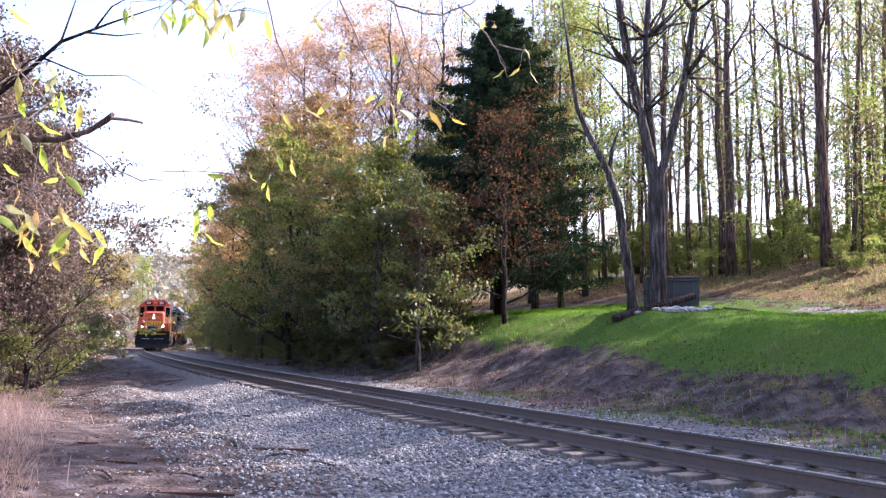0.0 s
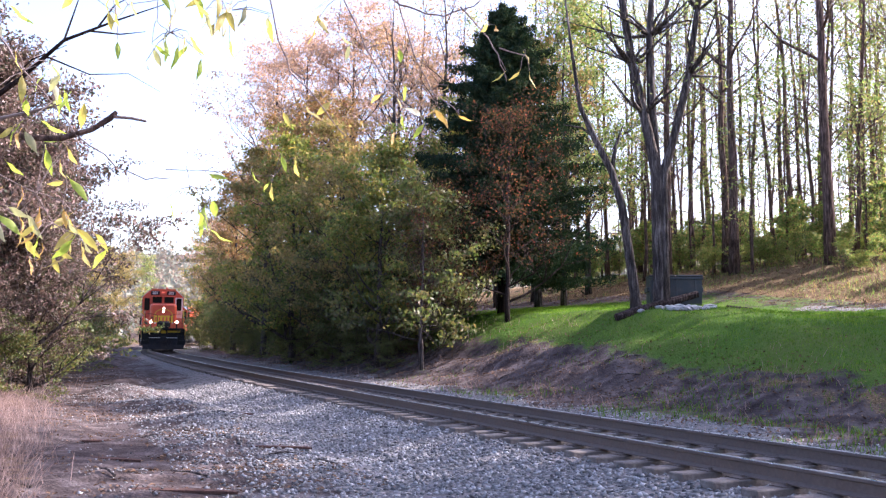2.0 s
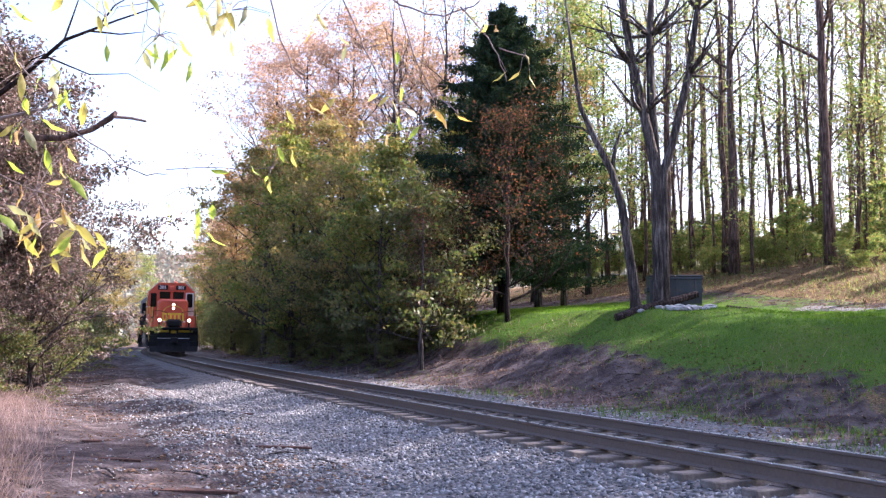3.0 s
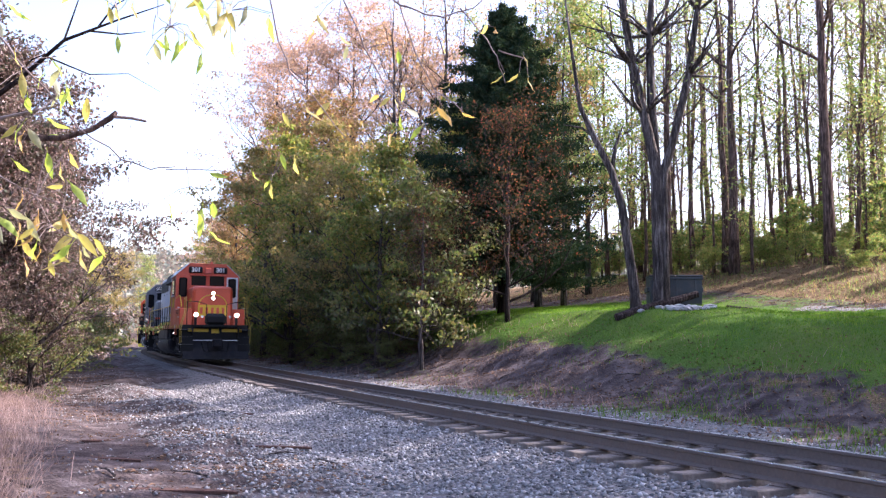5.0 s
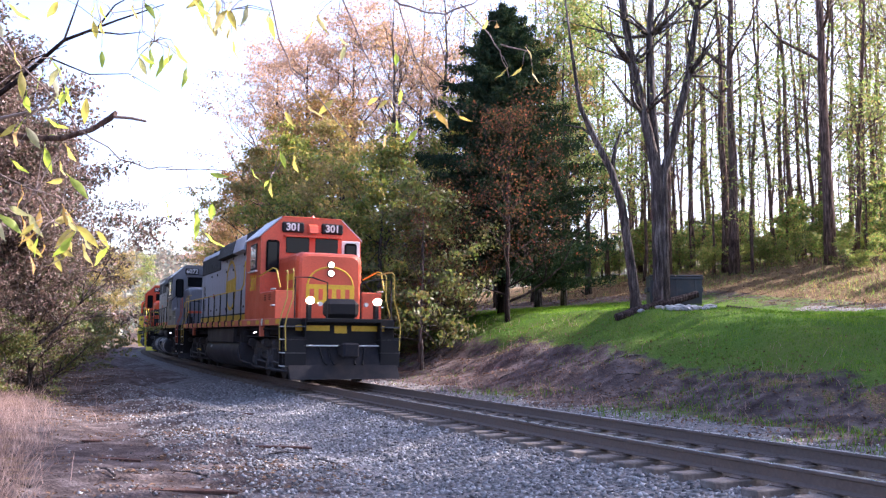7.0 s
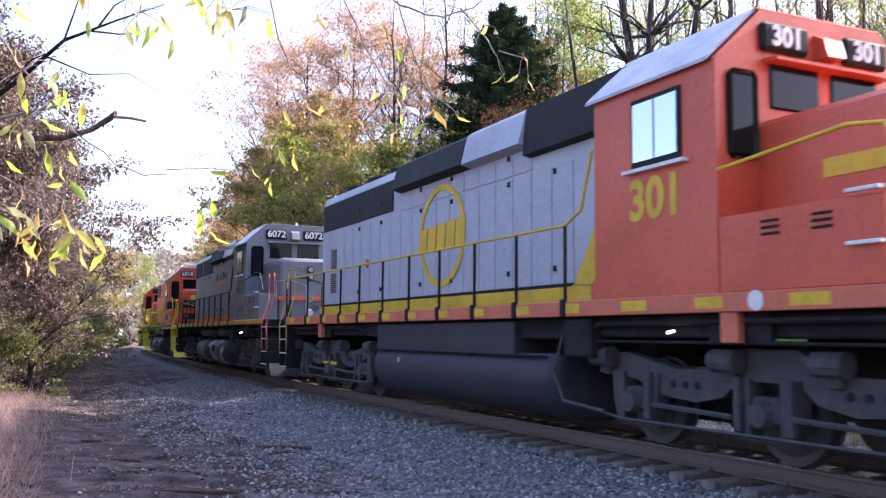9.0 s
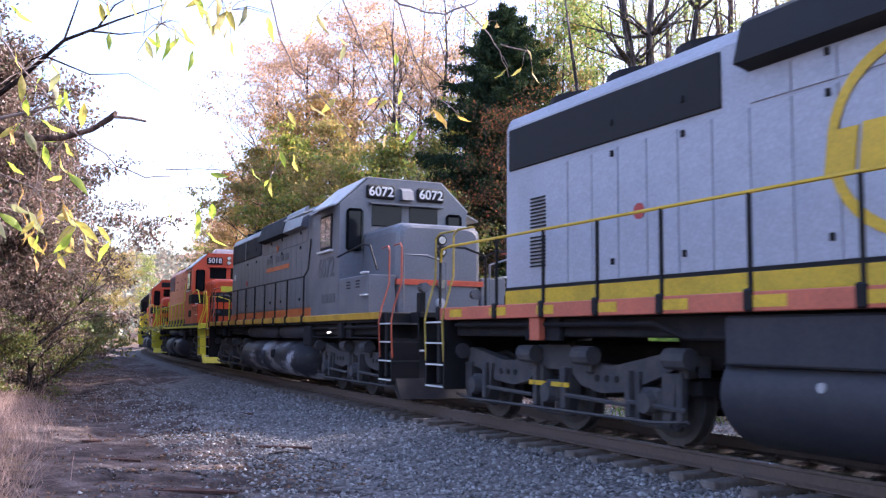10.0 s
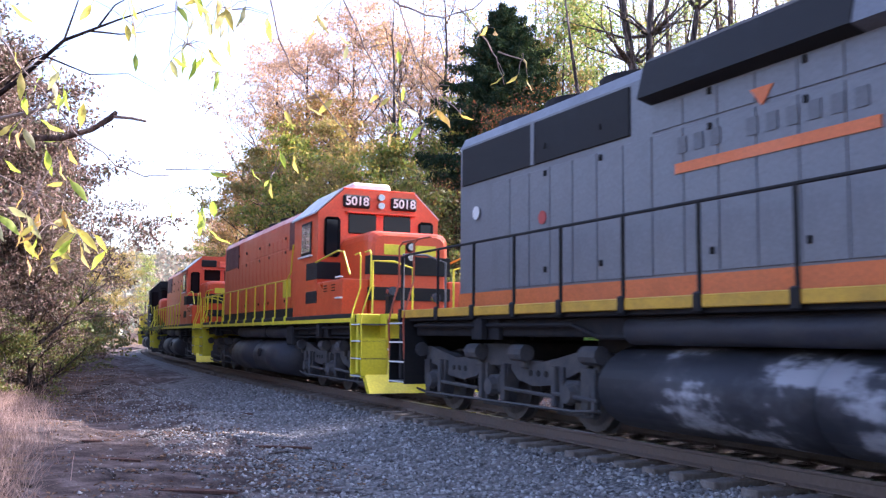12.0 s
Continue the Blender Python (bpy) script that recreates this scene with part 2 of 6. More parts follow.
def raw(name, verts, faces, material, smooth=False):
    """A large mesh out of arrays: verts (n, 3) and faces (k, 3 or 4)."""
    me = bpy.data.meshes.new(name)
    verts, faces = np.asarray(verts, np.float32), np.asarray(faces, np.int32)
    k = faces.shape[1]
    me.vertices.add(len(verts))
    me.vertices.foreach_set("co", verts.ravel())
    me.loops.add(faces.size)
    me.loops.foreach_set("vertex_index", faces.ravel())
    me.polygons.add(len(faces))
    me.polygons.foreach_set("loop_start", np.arange(0, faces.size, k, dtype=np.int32))
    me.update(calc_edges=True)
    me.materials.append(material)
    if smooth:
        me.polygons.foreach_set("use_smooth", [True] * len(faces))
    return me


# ---- the railway line: a curve in plan ----
U0, DU = -70.0, 0.25
_n = int((250.0 - U0) / DU) + 1
LU = U0 + DU * np.arange(_n)
_k = np.clip(-0.0032 + 0.0052 * LU / 50 - 0.0033 * (LU / 50) ** 2, -0.011, 0.01)
LA = np.cumsum(_k) * DU
_i0 = int(round(-U0 / DU))
LA = LA - LA[_i0] + 2.0355
LX, LY = np.cumsum(np.cos(LA)) * DU, np.cumsum(np.sin(LA)) * DU
LX, LY = LX - LX[_i0] + 5.7304, LY - LY[_i0] + 6.3107


def line(u, q=0.0, z=0.0):
    """The point u metres along the line (growing into the distance) and q metres off it to the wood's side."""
    x, y, a = np.interp(u, LU, LX), np.interp(u, LU, LY), np.interp(u, LU, LA)
    return Vector((x + q * math.sin(a), y - q * math.cos(a), z))


def off_line(x, y):
    """Arrays of u and q for points of the plan."""
    x, y = np.atleast_1d(x).astype(float), np.atleast_1d(y).astype(float)
    u, q = np.empty_like(x), np.empty_like(x)
    sx, sy, sa, su = LX[::4], LY[::4], LA[::4], LU[::4]
    for i in range(0, len(x), 4000):
        dx, dy = x[i:i + 4000, None] - sx, y[i:i + 4000, None] - sy
        j = np.argmin(dx * dx + dy * dy, axis=1)
        r = np.arange(len(j))
        ddx, ddy = dx[r, j], dy[r, j]
        u[i:i + 4000] = su[j] + ddx * np.cos(sa[j]) + ddy * np.sin(sa[j])
        q[i:i + 4000] = ddx * np.sin(sa[j]) - ddy * np.cos(sa[j])
    return u, q


def wave(x, y, s, seed=0.0):
    """Cheap smooth unevenness from -1 to 1."""
    a = np.sin(x * s + 1.3 * np.sin(y * s * 0.7 + seed) + seed) + np.sin(y * s * 1.13 - 0.9 * np.sin(x * s * 0.8 + 2 * seed) + 1.7 * seed)
    b = np.sin(x * s * 2.3 + y * s * 1.9 + seed * 3) + np.sin(x * s * 1.7 - y * s * 2.6 + seed)
    return a * 0.33 + b * 0.17


def height(x, y):
    """Ground level at points of the plan (rail tops are at 0)."""
    x, y = np.atleast_1d(x).astype(float), np.atleast_1d(y).astype(float)
    u, q = off_line(x, y)
    upper = np.clip((q - 12) / 6, 0, 1)
    far = np.clip((u - 10) / 10, 0, 1) * (1 - upper) + np.clip((u - 23) / 8, 0, 1) * upper
    # towards the camera: ballast shoulder, then a flat service strip
    zn = np.interp(-q, [0, 1.35, 3.2, 5, 9, 40, 400, 3000], [-0.27, -0.27, -0.6, -0.55, -0.42, -0.2, 1.0, 5.0])
    # towards the wood: shoulder, ditch, bank, lawn, drive, wooded slope
    near_f = np.interp(q, [0, 1.35, 2.2, 5.6, 6.6, 9.0, 10.5, 14, 19, 21.5, 22.5, 30, 40, 60, 140, 400, 3000],
                       [-0.27, -0.29, -0.36, -0.3, -0.05, 0.72, 0.98, 1.5, 2.25, 2.6, 2.75, 4.7, 6.4, 8.2, 9.5, 11, 13])
    far_f = np.interp(q, [0, 1.35, 2.2, 4.6, 5.6, 8.2, 10, 14, 19, 21.5, 22.5, 30, 40, 60, 140, 400, 3000],
                      [-0.27, -0.29, -0.36, -0.25, 0.05, 1.4, 2.15, 2.5, 2.95, 3.5, 3.75, 5.6, 6.8, 8.2, 9.5, 11, 13])
    zf = near_f * (1 - far) + far_f * far
    z = np.where(q < 0, zn, zf)
    rough = np.clip((np.abs(q) - 1.8) / 2, 0, 1)
    z = z + rough * (0.05 * wave(x, y, 1.4, 1) + 0.03 * wave(x, y, 3.7, 2))
    bank = np.exp(-((q - 7.2) / 1.6) ** 2)
    z = z + bank * 0.22 * wave(x, y, 1.1, 5) + bank * 0.13 * wave(x, y, 3.1, 6)
    # low ridges of spoil along the strip
    z = z + 0.22 * np.exp(-((q + 4.3 + 0.5 * np.sin(u * 0.3)) / 0.9) ** 2) * np.clip((u - 9) / 8, 0, 1) * (0.6 + 0.6 * np.sin(u * 1.3 + 1.5 * np.sin(u * .41)))
    z = z + np.exp(-((q + 6.2) / 2.6) ** 2) * np.clip((u - 6) / 4, 0, 1) * (0.07 * wave(u * 1.6, q, 1.0, 14) + 0.04 * wave(u * 2.0, q, 2.1, 15))
    # a far valley side closes the view
    r = np.hypot(x + 60, y)
    z = z + np.interp(r, [0, 200, 330, 520, 900, 4000], [0, 0, 12, 45, 60, 60]) * np.where(q < 60, 1, 0.7)
    return z


def ground_at(x, y):
    return float(height([x], [y])[0])


# ---- ground: one sheet to the horizon ----
def soil():
    m, n, l, b = base("ground")

    def mask(name):
        a = n.new("ShaderNodeAttribute")
        a.attribute_name = name
        return a.outputs["Fac"]
    big, mid, fine = noise_node(n, l, 0.35, 6), noise_node(n, l, 2.2, 6), noise_node(n, l, 28, 4)
    vor = n.new("ShaderNodeTexVoronoi")
    vor.inputs["Scale"].default_value = 17
    tc = n.new("ShaderNodeTexCoord")
    l.new(tc.outputs["Object"], vor.inputs["Vector"])
    stones = ramp(n, l, vor.outputs["Color"], [(0.1, (0.12, 0.118, 0.12)), (0.5, (0.21, 0.205, 0.205)), (0.9, (0.32, 0.31, 0.31))])
    gaps = ramp(n, l, vor.outputs["Distance"], [(0.25, (1, 1, 1)), (0.75, (0.45, 0.43, 0.42))])
    gravel = mixc(n, l, 1.0, stones.outputs["Color"], gaps.outputs["Color"], "MULTIPLY")
    dust = ramp(n, l, mid.outputs["Fac"], [(0.45, (0, 0, 0)), (0.62, (0.85, 0.85, 0.85))])
    gravel = mixc(n, l, dust.outputs["Color"], gravel, (0.19, 0.17, 0.168))
    dirt = ramp(n, l, mid.outputs["Fac"], [(0.3, (0.03, 0.022, 0.021)), (0.5, (0.082, 0.063, 0.06)), (0.68, (0.16, 0.13, 0.125))])
    lawn = ramp(n, l, fine.outputs["Fac"], [(0.3, (0.04, 0.085, 0.015)), (0.7, (0.08, 0.15, 0.025))])
    litter = ramp(n, l, fine.outputs["Fac"], [(0.35, (0.06, 0.042, 0.024)), (0.55, (0.17, 0.115, 0.06)), (0.7, (0.3, 0.2, 0.11))])
    worn = ramp(n, l, big.outputs["Fac"], [(0.4, (0, 0, 0)), (0.65, (0.5, 0.5, 0.5))])
    lawn_w = mixc(n, l, worn.outputs["Color"], lawn.outputs["Color"], (0.11, 0.12, 0.035))

    def edge(src, width=0.3):
        """A mask whose rim is broken up by the noise."""
        a = n.new("ShaderNodeMath")
        a.operation = "ADD"
        l.new(src, a.inputs[0])
        l.new(mid.outputs["Fac"], a.inputs[1])
        return ramp(n, l, a.outputs[0], [(0.85, (0, 0, 0)), (0.85 + width, (1, 1, 1))]).outputs["Color"]
    c = mixc(n, l, edge(mask("lawn")), dirt.outputs["Color"], lawn_w)
    c = mixc(n, l, edge(mask("litter")), c, litter.outputs["Color"])
    c = mixc(n, l, edge(mask("gravel")), c, gravel)
    l.new(c, b.inputs["Base Color"])
    b.inputs["Roughness"].default_value = 0.95
    b.inputs["Specular IOR Level"].default_value = 0.05
    h = n.new("ShaderNodeMath")
    h.operation = "ADD"
    l.new(fine.outputs["Fac"], h.inputs[0])
    l.new(gaps.outputs["Color"], h.inputs[1])
    bump(n, l, b, h.outputs[0], 0.03, 0.8)
    return m


def build_ground():
    gx = np.unique(np.concatenate([np.linspace(-4000, -400, 8), np.linspace(-400, -60, 24), np.linspace(-60, -22, 40), np.arange(-22, 26, 0.28), np.linspace(26, 70, 50), np.linspace(70, 400, 24), np.linspace(400, 4000, 8)]))
    gy = np.unique(np.concatenate([np.linspace(-4000, -200, 8), np.linspace(-200, -5, 20), np.arange(-5, 6, 0.8), np.arange(6, 50, 0.28), np.linspace(50, 130, 90), np.linspace(130, 700, 50), np.linspace(700, 4500, 10)]))
    xx, yy = np.meshgrid(gx, gy)
    x, y = xx.ravel(), yy.ravel()
    z = height(x, y)
    nx, ny = len(gx), len(gy)
    i = (np.arange(ny - 1)[:, None] * nx + np.arange(nx - 1)).ravel()
    faces = np.stack([i, i + 1, i + nx + 1, i + nx], 1)
    ob = tagged(new("ground", raw("ground", np.stack([x, y, z], 1), faces, soil(), True)),
                "gravel strip, leaf-strewn bank and lawn beside the railway", "ground", kind="structure")
    u, q = off_line(x, y)
    w = wave(x, y, 0.8, 3)
    # past u 22 gravel gives way to darker dirt, which also stands for shadow
    masks = {"gravel": np.clip(np.interp(q, [-7.0, -4.6, -2.6, 2.4, 3.8, 5.4], [0.05, 0.3, 1, 1, 0.45, 0]) * np.where(q < -1.8, np.interp(u, [22, 34], [1, 0.35]), 1) + 0.25 * w, 0, 1)
             + np.where((np.abs(q - 20.1) < 0.6) & (u < 24), 0.8, 0),
             "lawn": np.clip(np.interp(q, [3.4, 4.8, 6.0, 6.5, 7.4, 8.9, 18.6, 19.4, 24], [0, 0.26, 0.22, 0.1, 0.34, 1, 1, 0.45, 0.2]) * np.interp(u, [-60, 30, 48], [1, 1, 0.3]) + 0.15 * w, 0, 1),
             "litter": np.clip(np.interp(q, [21, 22.5, 60], [0, 0.75, 0.6]) + np.where(q < -7.5, 0.35, 0) + np.interp(q, [6, 7, 9], [0, 0.4, 0]) + 0.25 * wave(x, y, 0.5, 9), 0, 1)}
    for k, val in masks.items():
        ob.data.attributes.new(k, "FLOAT", "POINT").data.foreach_set("value", val.astype(np.float32))
    return ob


build_ground()

# ---- rails and sleepers ----
GAUGE = 0.755


def build_track():
    top = tagged(new("railway_track"), "rusty steel rails on weathered timber sleepers in grey ballast", "railway track", kind="structure")
    prof_side = [(-0.07, -0.178), (0.07, -0.178), (0.07, -0.165), (0.012, -0.14), (0.012, -0.045), (0.034, -0.035), (0.034, -0.006), (-0.034, -0.006), (-0.034, -0.035), (-0.012, -0.045), (-0.012, -0.14), (-0.07, -0.165)]
    prof_head = [(0.03, -0.0058), (0.026, 0.0), (-0.026, 0.0), (-0.03, -0.0058)]
    us = np.concatenate([np.arange(-45, 60, 1.0), np.arange(60, 205, 2.0)])
    for q in (-GAUGE, GAUGE):
        rail = None
        for name, prof, mat in (("rail", prof_side, RAIL_SIDE), ("rail_head", prof_head, RAIL_TOP)):
            g, k = Geo(), len(prof)
            for u in us:
                g.v += [tuple(line(u, q + a, b)) for a, b in prof]
            for i in range(len(us) - 1):
                g.f += [(i * k + j, i * k + (j + 1) % k, (i + 1) * k + (j + 1) % k, (i + 1) * k + j) for j in range(k)]
            ob = part(name, g, mat, rail or top, "polished running surface" if rail else "")
            rail = rail or ob
    g = Geo().box(-1.3, 1.3, -0.11, 0.11, -0.17, 0.0, 0.012)
    tie = mesh_of("sleeper", g, TIE)
    plate = mesh_of("tie_plate", Geo().box(-0.18, 0.18, -0.09, 0.09, 0.0, 0.012).box(-0.11, -0.08, -0.06, -0.03, 0.012, 0.04).box(0.08, 0.11, 0.03, 0.06, 0.012, 0.04), RAIL_SIDE)
    rnd = random.Random(4)
    u = -9.0
    while u < 125:
        ob = new("sleeper", tie)
        ob.parent = top
        a = float(np.interp(u, LU, LA))
        p = line(u, rnd.uniform(-0.06, 0.06), -0.193 + rnd.uniform(-0.012, 0.004))
        ob.matrix_basis = Matrix.Translation(p) @ pose(0, 0, 0, rnd.uniform(-1, 1), rnd.uniform(-.6, .6), math.degrees(a) - 90 + rnd.uniform(-1.5, 1.5))
        if u < 30:
            for q in (-GAUGE, GAUGE):
                pl = new("tie_plate", plate)
                pl.parent = ob
                pl.matrix_basis = pose(q, 0, 0.0015)
        u += 0.53 + rnd.uniform(-0.02, 0.02)


build_track()


# ---- loose cover: stones, blades, fallen leaves ----
def scatter(n, u0, u1, q0, q1, seed, dens=None):
    r = np.random.RandomState(seed)
    u, q = r.uniform(u0, u1, n), r.uniform(q0, q1, n)
    x, y, a = np.interp(u, LU, LX), np.interp(u, LU, LY), np.interp(u, LU, LA)
    x, y = x + q * np.sin(a), y - q * np.cos(a)
    if dens is not None:
        keep = r.uniform(0, 1, n) < dens(u, q, x, y)
        x, y, u, q = x[keep], y[keep], u[keep], q[keep]
    return x, y, height(x, y), u, q


def stones(name, pts, size, seed, material, label):
    """Small broken stones, six-cornered, of uneven size and turn."""
    x, y, z = pts
    r = np.random.RandomState(seed)
    n = len(x)
    s = r.uniform(size[0], size[1], n)
    oct_v = np.array([(1, 0, 0), (0, 1, 0), (-1, 0, 0), (0, -1, 0), (0, 0, 1), (0, 0, -1)], float)
    v = oct_v[None] * (r.uniform(0.55, 1.25, (n, 6, 1)) * s[:, None, None])
    v += r.normal(0, 0.2, (n, 6, 3)) * s[:, None, None]
    a, t = r.uniform(0, 6.3, n), r.uniform(-0.9, 0.9, n)
    ct, st = np.cos(t)[:, None], np.sin(t)[:, None]
    vy, vz = v[..., 1] * ct - v[..., 2] * st, v[..., 1] * st + v[..., 2] * ct
    ca, sa = np.cos(a)[:, None], np.sin(a)[:, None]
    vx, vy = v[..., 0] * ca - vy * sa, v[..., 0] * sa + vy * ca
    v = np.stack([vx + x[:, None], vy + y[:, None], vz * 0.75 + (z + s * 0.15)[:, None]], -1).reshape(-1, 3)
    f = np.array([(0, 1, 4), (1, 2, 4), (2, 3, 4), (3, 0, 4), (1, 0, 5), (2, 1, 5), (3, 2, 5), (0, 3, 5)])
    f = (f[None] + 6 * np.arange(n)[:, None, None]).reshape(-1, 3)
    return tagged(new(name, raw(name, v, f, material)), label, "gravel", kind="stuff")


def leaf_mesh(name, c, size, material, seed, flat=0.0, ratio=0.55, fold=0.15):
    """Folded four-cornered leaves at the points c."""
    r = np.random.RandomState(seed)
    n = len(c)
    d = r.normal(0, 1, (n, 3))
    d[:, 2] = d[:, 2] * (1 - flat) - 0.25 * (1 - flat)
    d /= np.linalg.norm(d, axis=1)[:, None]
    e = r.normal(0, 1, (n, 3))
    e[:, 2] *= (1 - flat)
    e = np.cross(d, e) if flat < 0.5 else np.stack([-d[:, 1], d[:, 0], 0.3 * e[:, 0]], 1)
    e /= np.linalg.norm(e, axis=1)[:, None] + 1e-9
    nn = np.cross(d, e)
    s = (size * r.uniform(0.6, 1.3, n))[:, None] if np.isscalar(size) else size[:, None] * r.uniform(0.7, 1.25, (n, 1))
    v = np.stack([c - d * s * 0.5, c + e * s * ratio * 0.5 + nn * s * fold, c + d * s * 0.5, c - e * s * ratio * 0.5 + nn * s * fold], 1).reshape(-1, 3)
    f = np.array([(0, 1, 2), (0, 2, 3)])
    f = (f[None] + 4 * np.arange(n)[:, None, None]).reshape(-1, 3)
    return raw(name, v, f, material)


def blades(name, pts, hgt, width, seed, material, label, category, lean=0.35, base_off=0.0):
    """Grass: one bent three-cornered blade a point."""
    x, y, z = pts
    r = np.random.RandomState(seed)
    n = len(x)
    h = hgt * r.uniform(0.4, 1.2, n)
    a = r.uniform(0, 6.3, n)
    lx, ly = r.normal(0, lean, n) * h, r.normal(0, lean, n) * h
    dx, dy = np.cos(a) * width, np.sin(a) * width
    b0 = np.stack([x - dx, y - dy, z - base_off], 1)
    b1 = np.stack([x + dx, y + dy, z - base_off], 1)
    m0 = np.stack([x + lx * .35 - dx * .7, y + ly * .35 - dy * .7, z + h * .6], 1)
    m1 = np.stack([x + lx * .35 + dx * .7, y + ly * .35 + dy * .7, z + h * .6], 1)
    tp = np.stack([x + lx, y + ly, z + h], 1)
    v = np.stack([b0, b1, m1, m0, tp], 1).reshape(-1, 3)
    f = np.array([(0, 1, 2), (0, 2, 3), (3, 2, 4)])
    f = (f[None] + 5 * np.arange(n)[:, None, None]).reshape(-1, 3)
    return tagged(new(name, raw(name, v, f, material)), label, category, kind="stuff")


def build_cover():
    p = scatter(78000, -3, 28, -5.6, 1.25, 11, lambda u, q, x, y: np.interp(q, [-5.6, -4, -1.45, -1.3, -0.7, 1.2], [0.25, 0.8, 1, 0.5, 0.4, 0.5]) * np.interp(u, [-3, 14, 26], [1, 0.8, 0.45]))
    stones("ballast_stones", p[:3], (0.015, 0.042), 12, GRAVELS, "loose grey ballast stones beside the sleepers")
    p = scatter(5000, -4, 30, 1.3, 4.2, 13)
    stones("ditch_stones", p[:3], (0.015, 0.04), 14, GRAVELS, "scattered grey stones in the trackside ditch")
    p = scatter(9000, 4, 40, -7, -3, 15, lambda u, q, x, y: np.clip(0.35 + wave(x, y, 1.1, 31), 0.05, 1))
    stones("strip_gravel", p[:3], (0.01, 0.03), 16, GRAVELS, "trodden grey gravel on the service strip")
    # lawn and bank
    lawn = lambda u, q, x, y: np.clip(np.interp(q, [6.6, 7.6, 9.0, 18.8, 19.6], [0.03, 0.3, 1, 1, 0.25]) + 0.1 * wave(x, y, 0.8, 3), 0, 1) * np.interp(u, [30, 50], [1, 0.2])
    p = scatter(145000, -6, 52, 6.6, 20.0, 21, lawn)
    blades("lawn_grass", p[:3], 0.075, 0.007, 22, GRASS, "short green lawn grass above the bank", "grass")
    p = scatter(22000, -4, 45, 3.0, 9.0, 23, lambda u, q, x, y: np.clip(0.25 + 0.9 * wave(x, y, 0.9, 8) + np.interp(u, [8, 16], [0.3, 0]) * np.exp(-((q - 4.6) / 1.2) ** 2), 0, 1) * np.interp(u, [14, 22], [1, 0.08]))
    blades("bank_weeds", p[:3], 0.16, 0.007, 24, GRASS, "thin green weeds on the bank", "weeds", 0.5)
    p = scatter(5500, -2, 60, 2.6, 9.0, 25, lambda u, q, x, y: np.clip(0.25 + 0.9 * wave(x, y, 1.1, 12), 0, 1))
    blades("bank_dry_grass", p[:3], 0.28, 0.005, 26, DRY, "bleached dry grass on the bank", "dry grass", 0.6)
    p = scatter(48000, -20, 60, 21.5, 36, 27, lambda u, q, x, y: np.clip(np.interp(q, [22, 25, 29], [0.15, 0.35, 0.8]) + 0.8 * wave(x, y, 0.45, 19), 0, 1))
    blades("slope_weeds", p[:3], 0.17, 0.012, 28, L_UNDER, "sunlit green weeds on the wooded slope", "weeds", 0.5)
    # tall dry grass at the edge of the strip, near the camera
    r = np.random.RandomState(31)
    n = 9500
    y = r.uniform(7.5, 24, n)
    x = -0.475 * y + 0.085 * y * (r.beta(1.2, 2.2, n) - 0.5) * 2.0 - 0.3
    z = height(x, y)
    blades("dry_grass", (x, y, z), 0.4, 0.003, 32, DRY, "tall bleached dry grass at the edge of the strip", "dry grass", 0.7)
    p = scatter(5000, 8, 60, -14, -5.5, 33, lambda u, q, x, y: np.clip(np.interp(q, [-14, -8.5, -6.5], [1, 0.8, 0]) + 0.3 * wave(x, y, 0.7, 2), 0, 1))
    blades("verge_grass", p[:3], 0.4, 0.006, 34, DRY, "dry verge grass under the bushes", "dry grass", 0.5)
    # fallen leaves
    p = scatter(30000, -5, 60, 3, 12, 41, lambda u, q, x, y: np.interp(q, [3, 6, 7.6, 9, 12], [0.1, 0.9, 0.7, 0.05, 0.0]))
    c = np.stack([p[0], p[1], p[2] + 0.02], 1)
    tagged(new("fallen_leaves", leaf_mesh("fallen_leaves", c, 0.085, L_LITTER, 42, 0.55)), "dry brown leaves fallen on the bank", "leaves", kind="stuff")
    p = scatter(34000, -20, 60, 20, 34, 43)
    c = np.stack([p[0], p[1], p[2] + 0.03], 1)
    tagged(new("wood_litter", leaf_mesh("wood_litter", c, 0.1, L_LITTER, 44, 0.75)), "tan fallen leaves on the wooded slope", "leaves", kind="stuff")
    p = scatter(24000, 5, 45, -13, -3.4, 45, lambda u, q, x, y: np.clip(0.35 + 1.1 * wave(x, y, 1.3, 31), 0, 1))
    c = np.stack([p[0], p[1], p[2] + 0.02], 1)
    tagged(new("strip_leaves", leaf_mesh("strip_leaves", c, 0.07, L_LITTER, 46, 0.8)), "scattered brown leaves on the gravel strip", "leaves", kind="stuff")


build_cover()


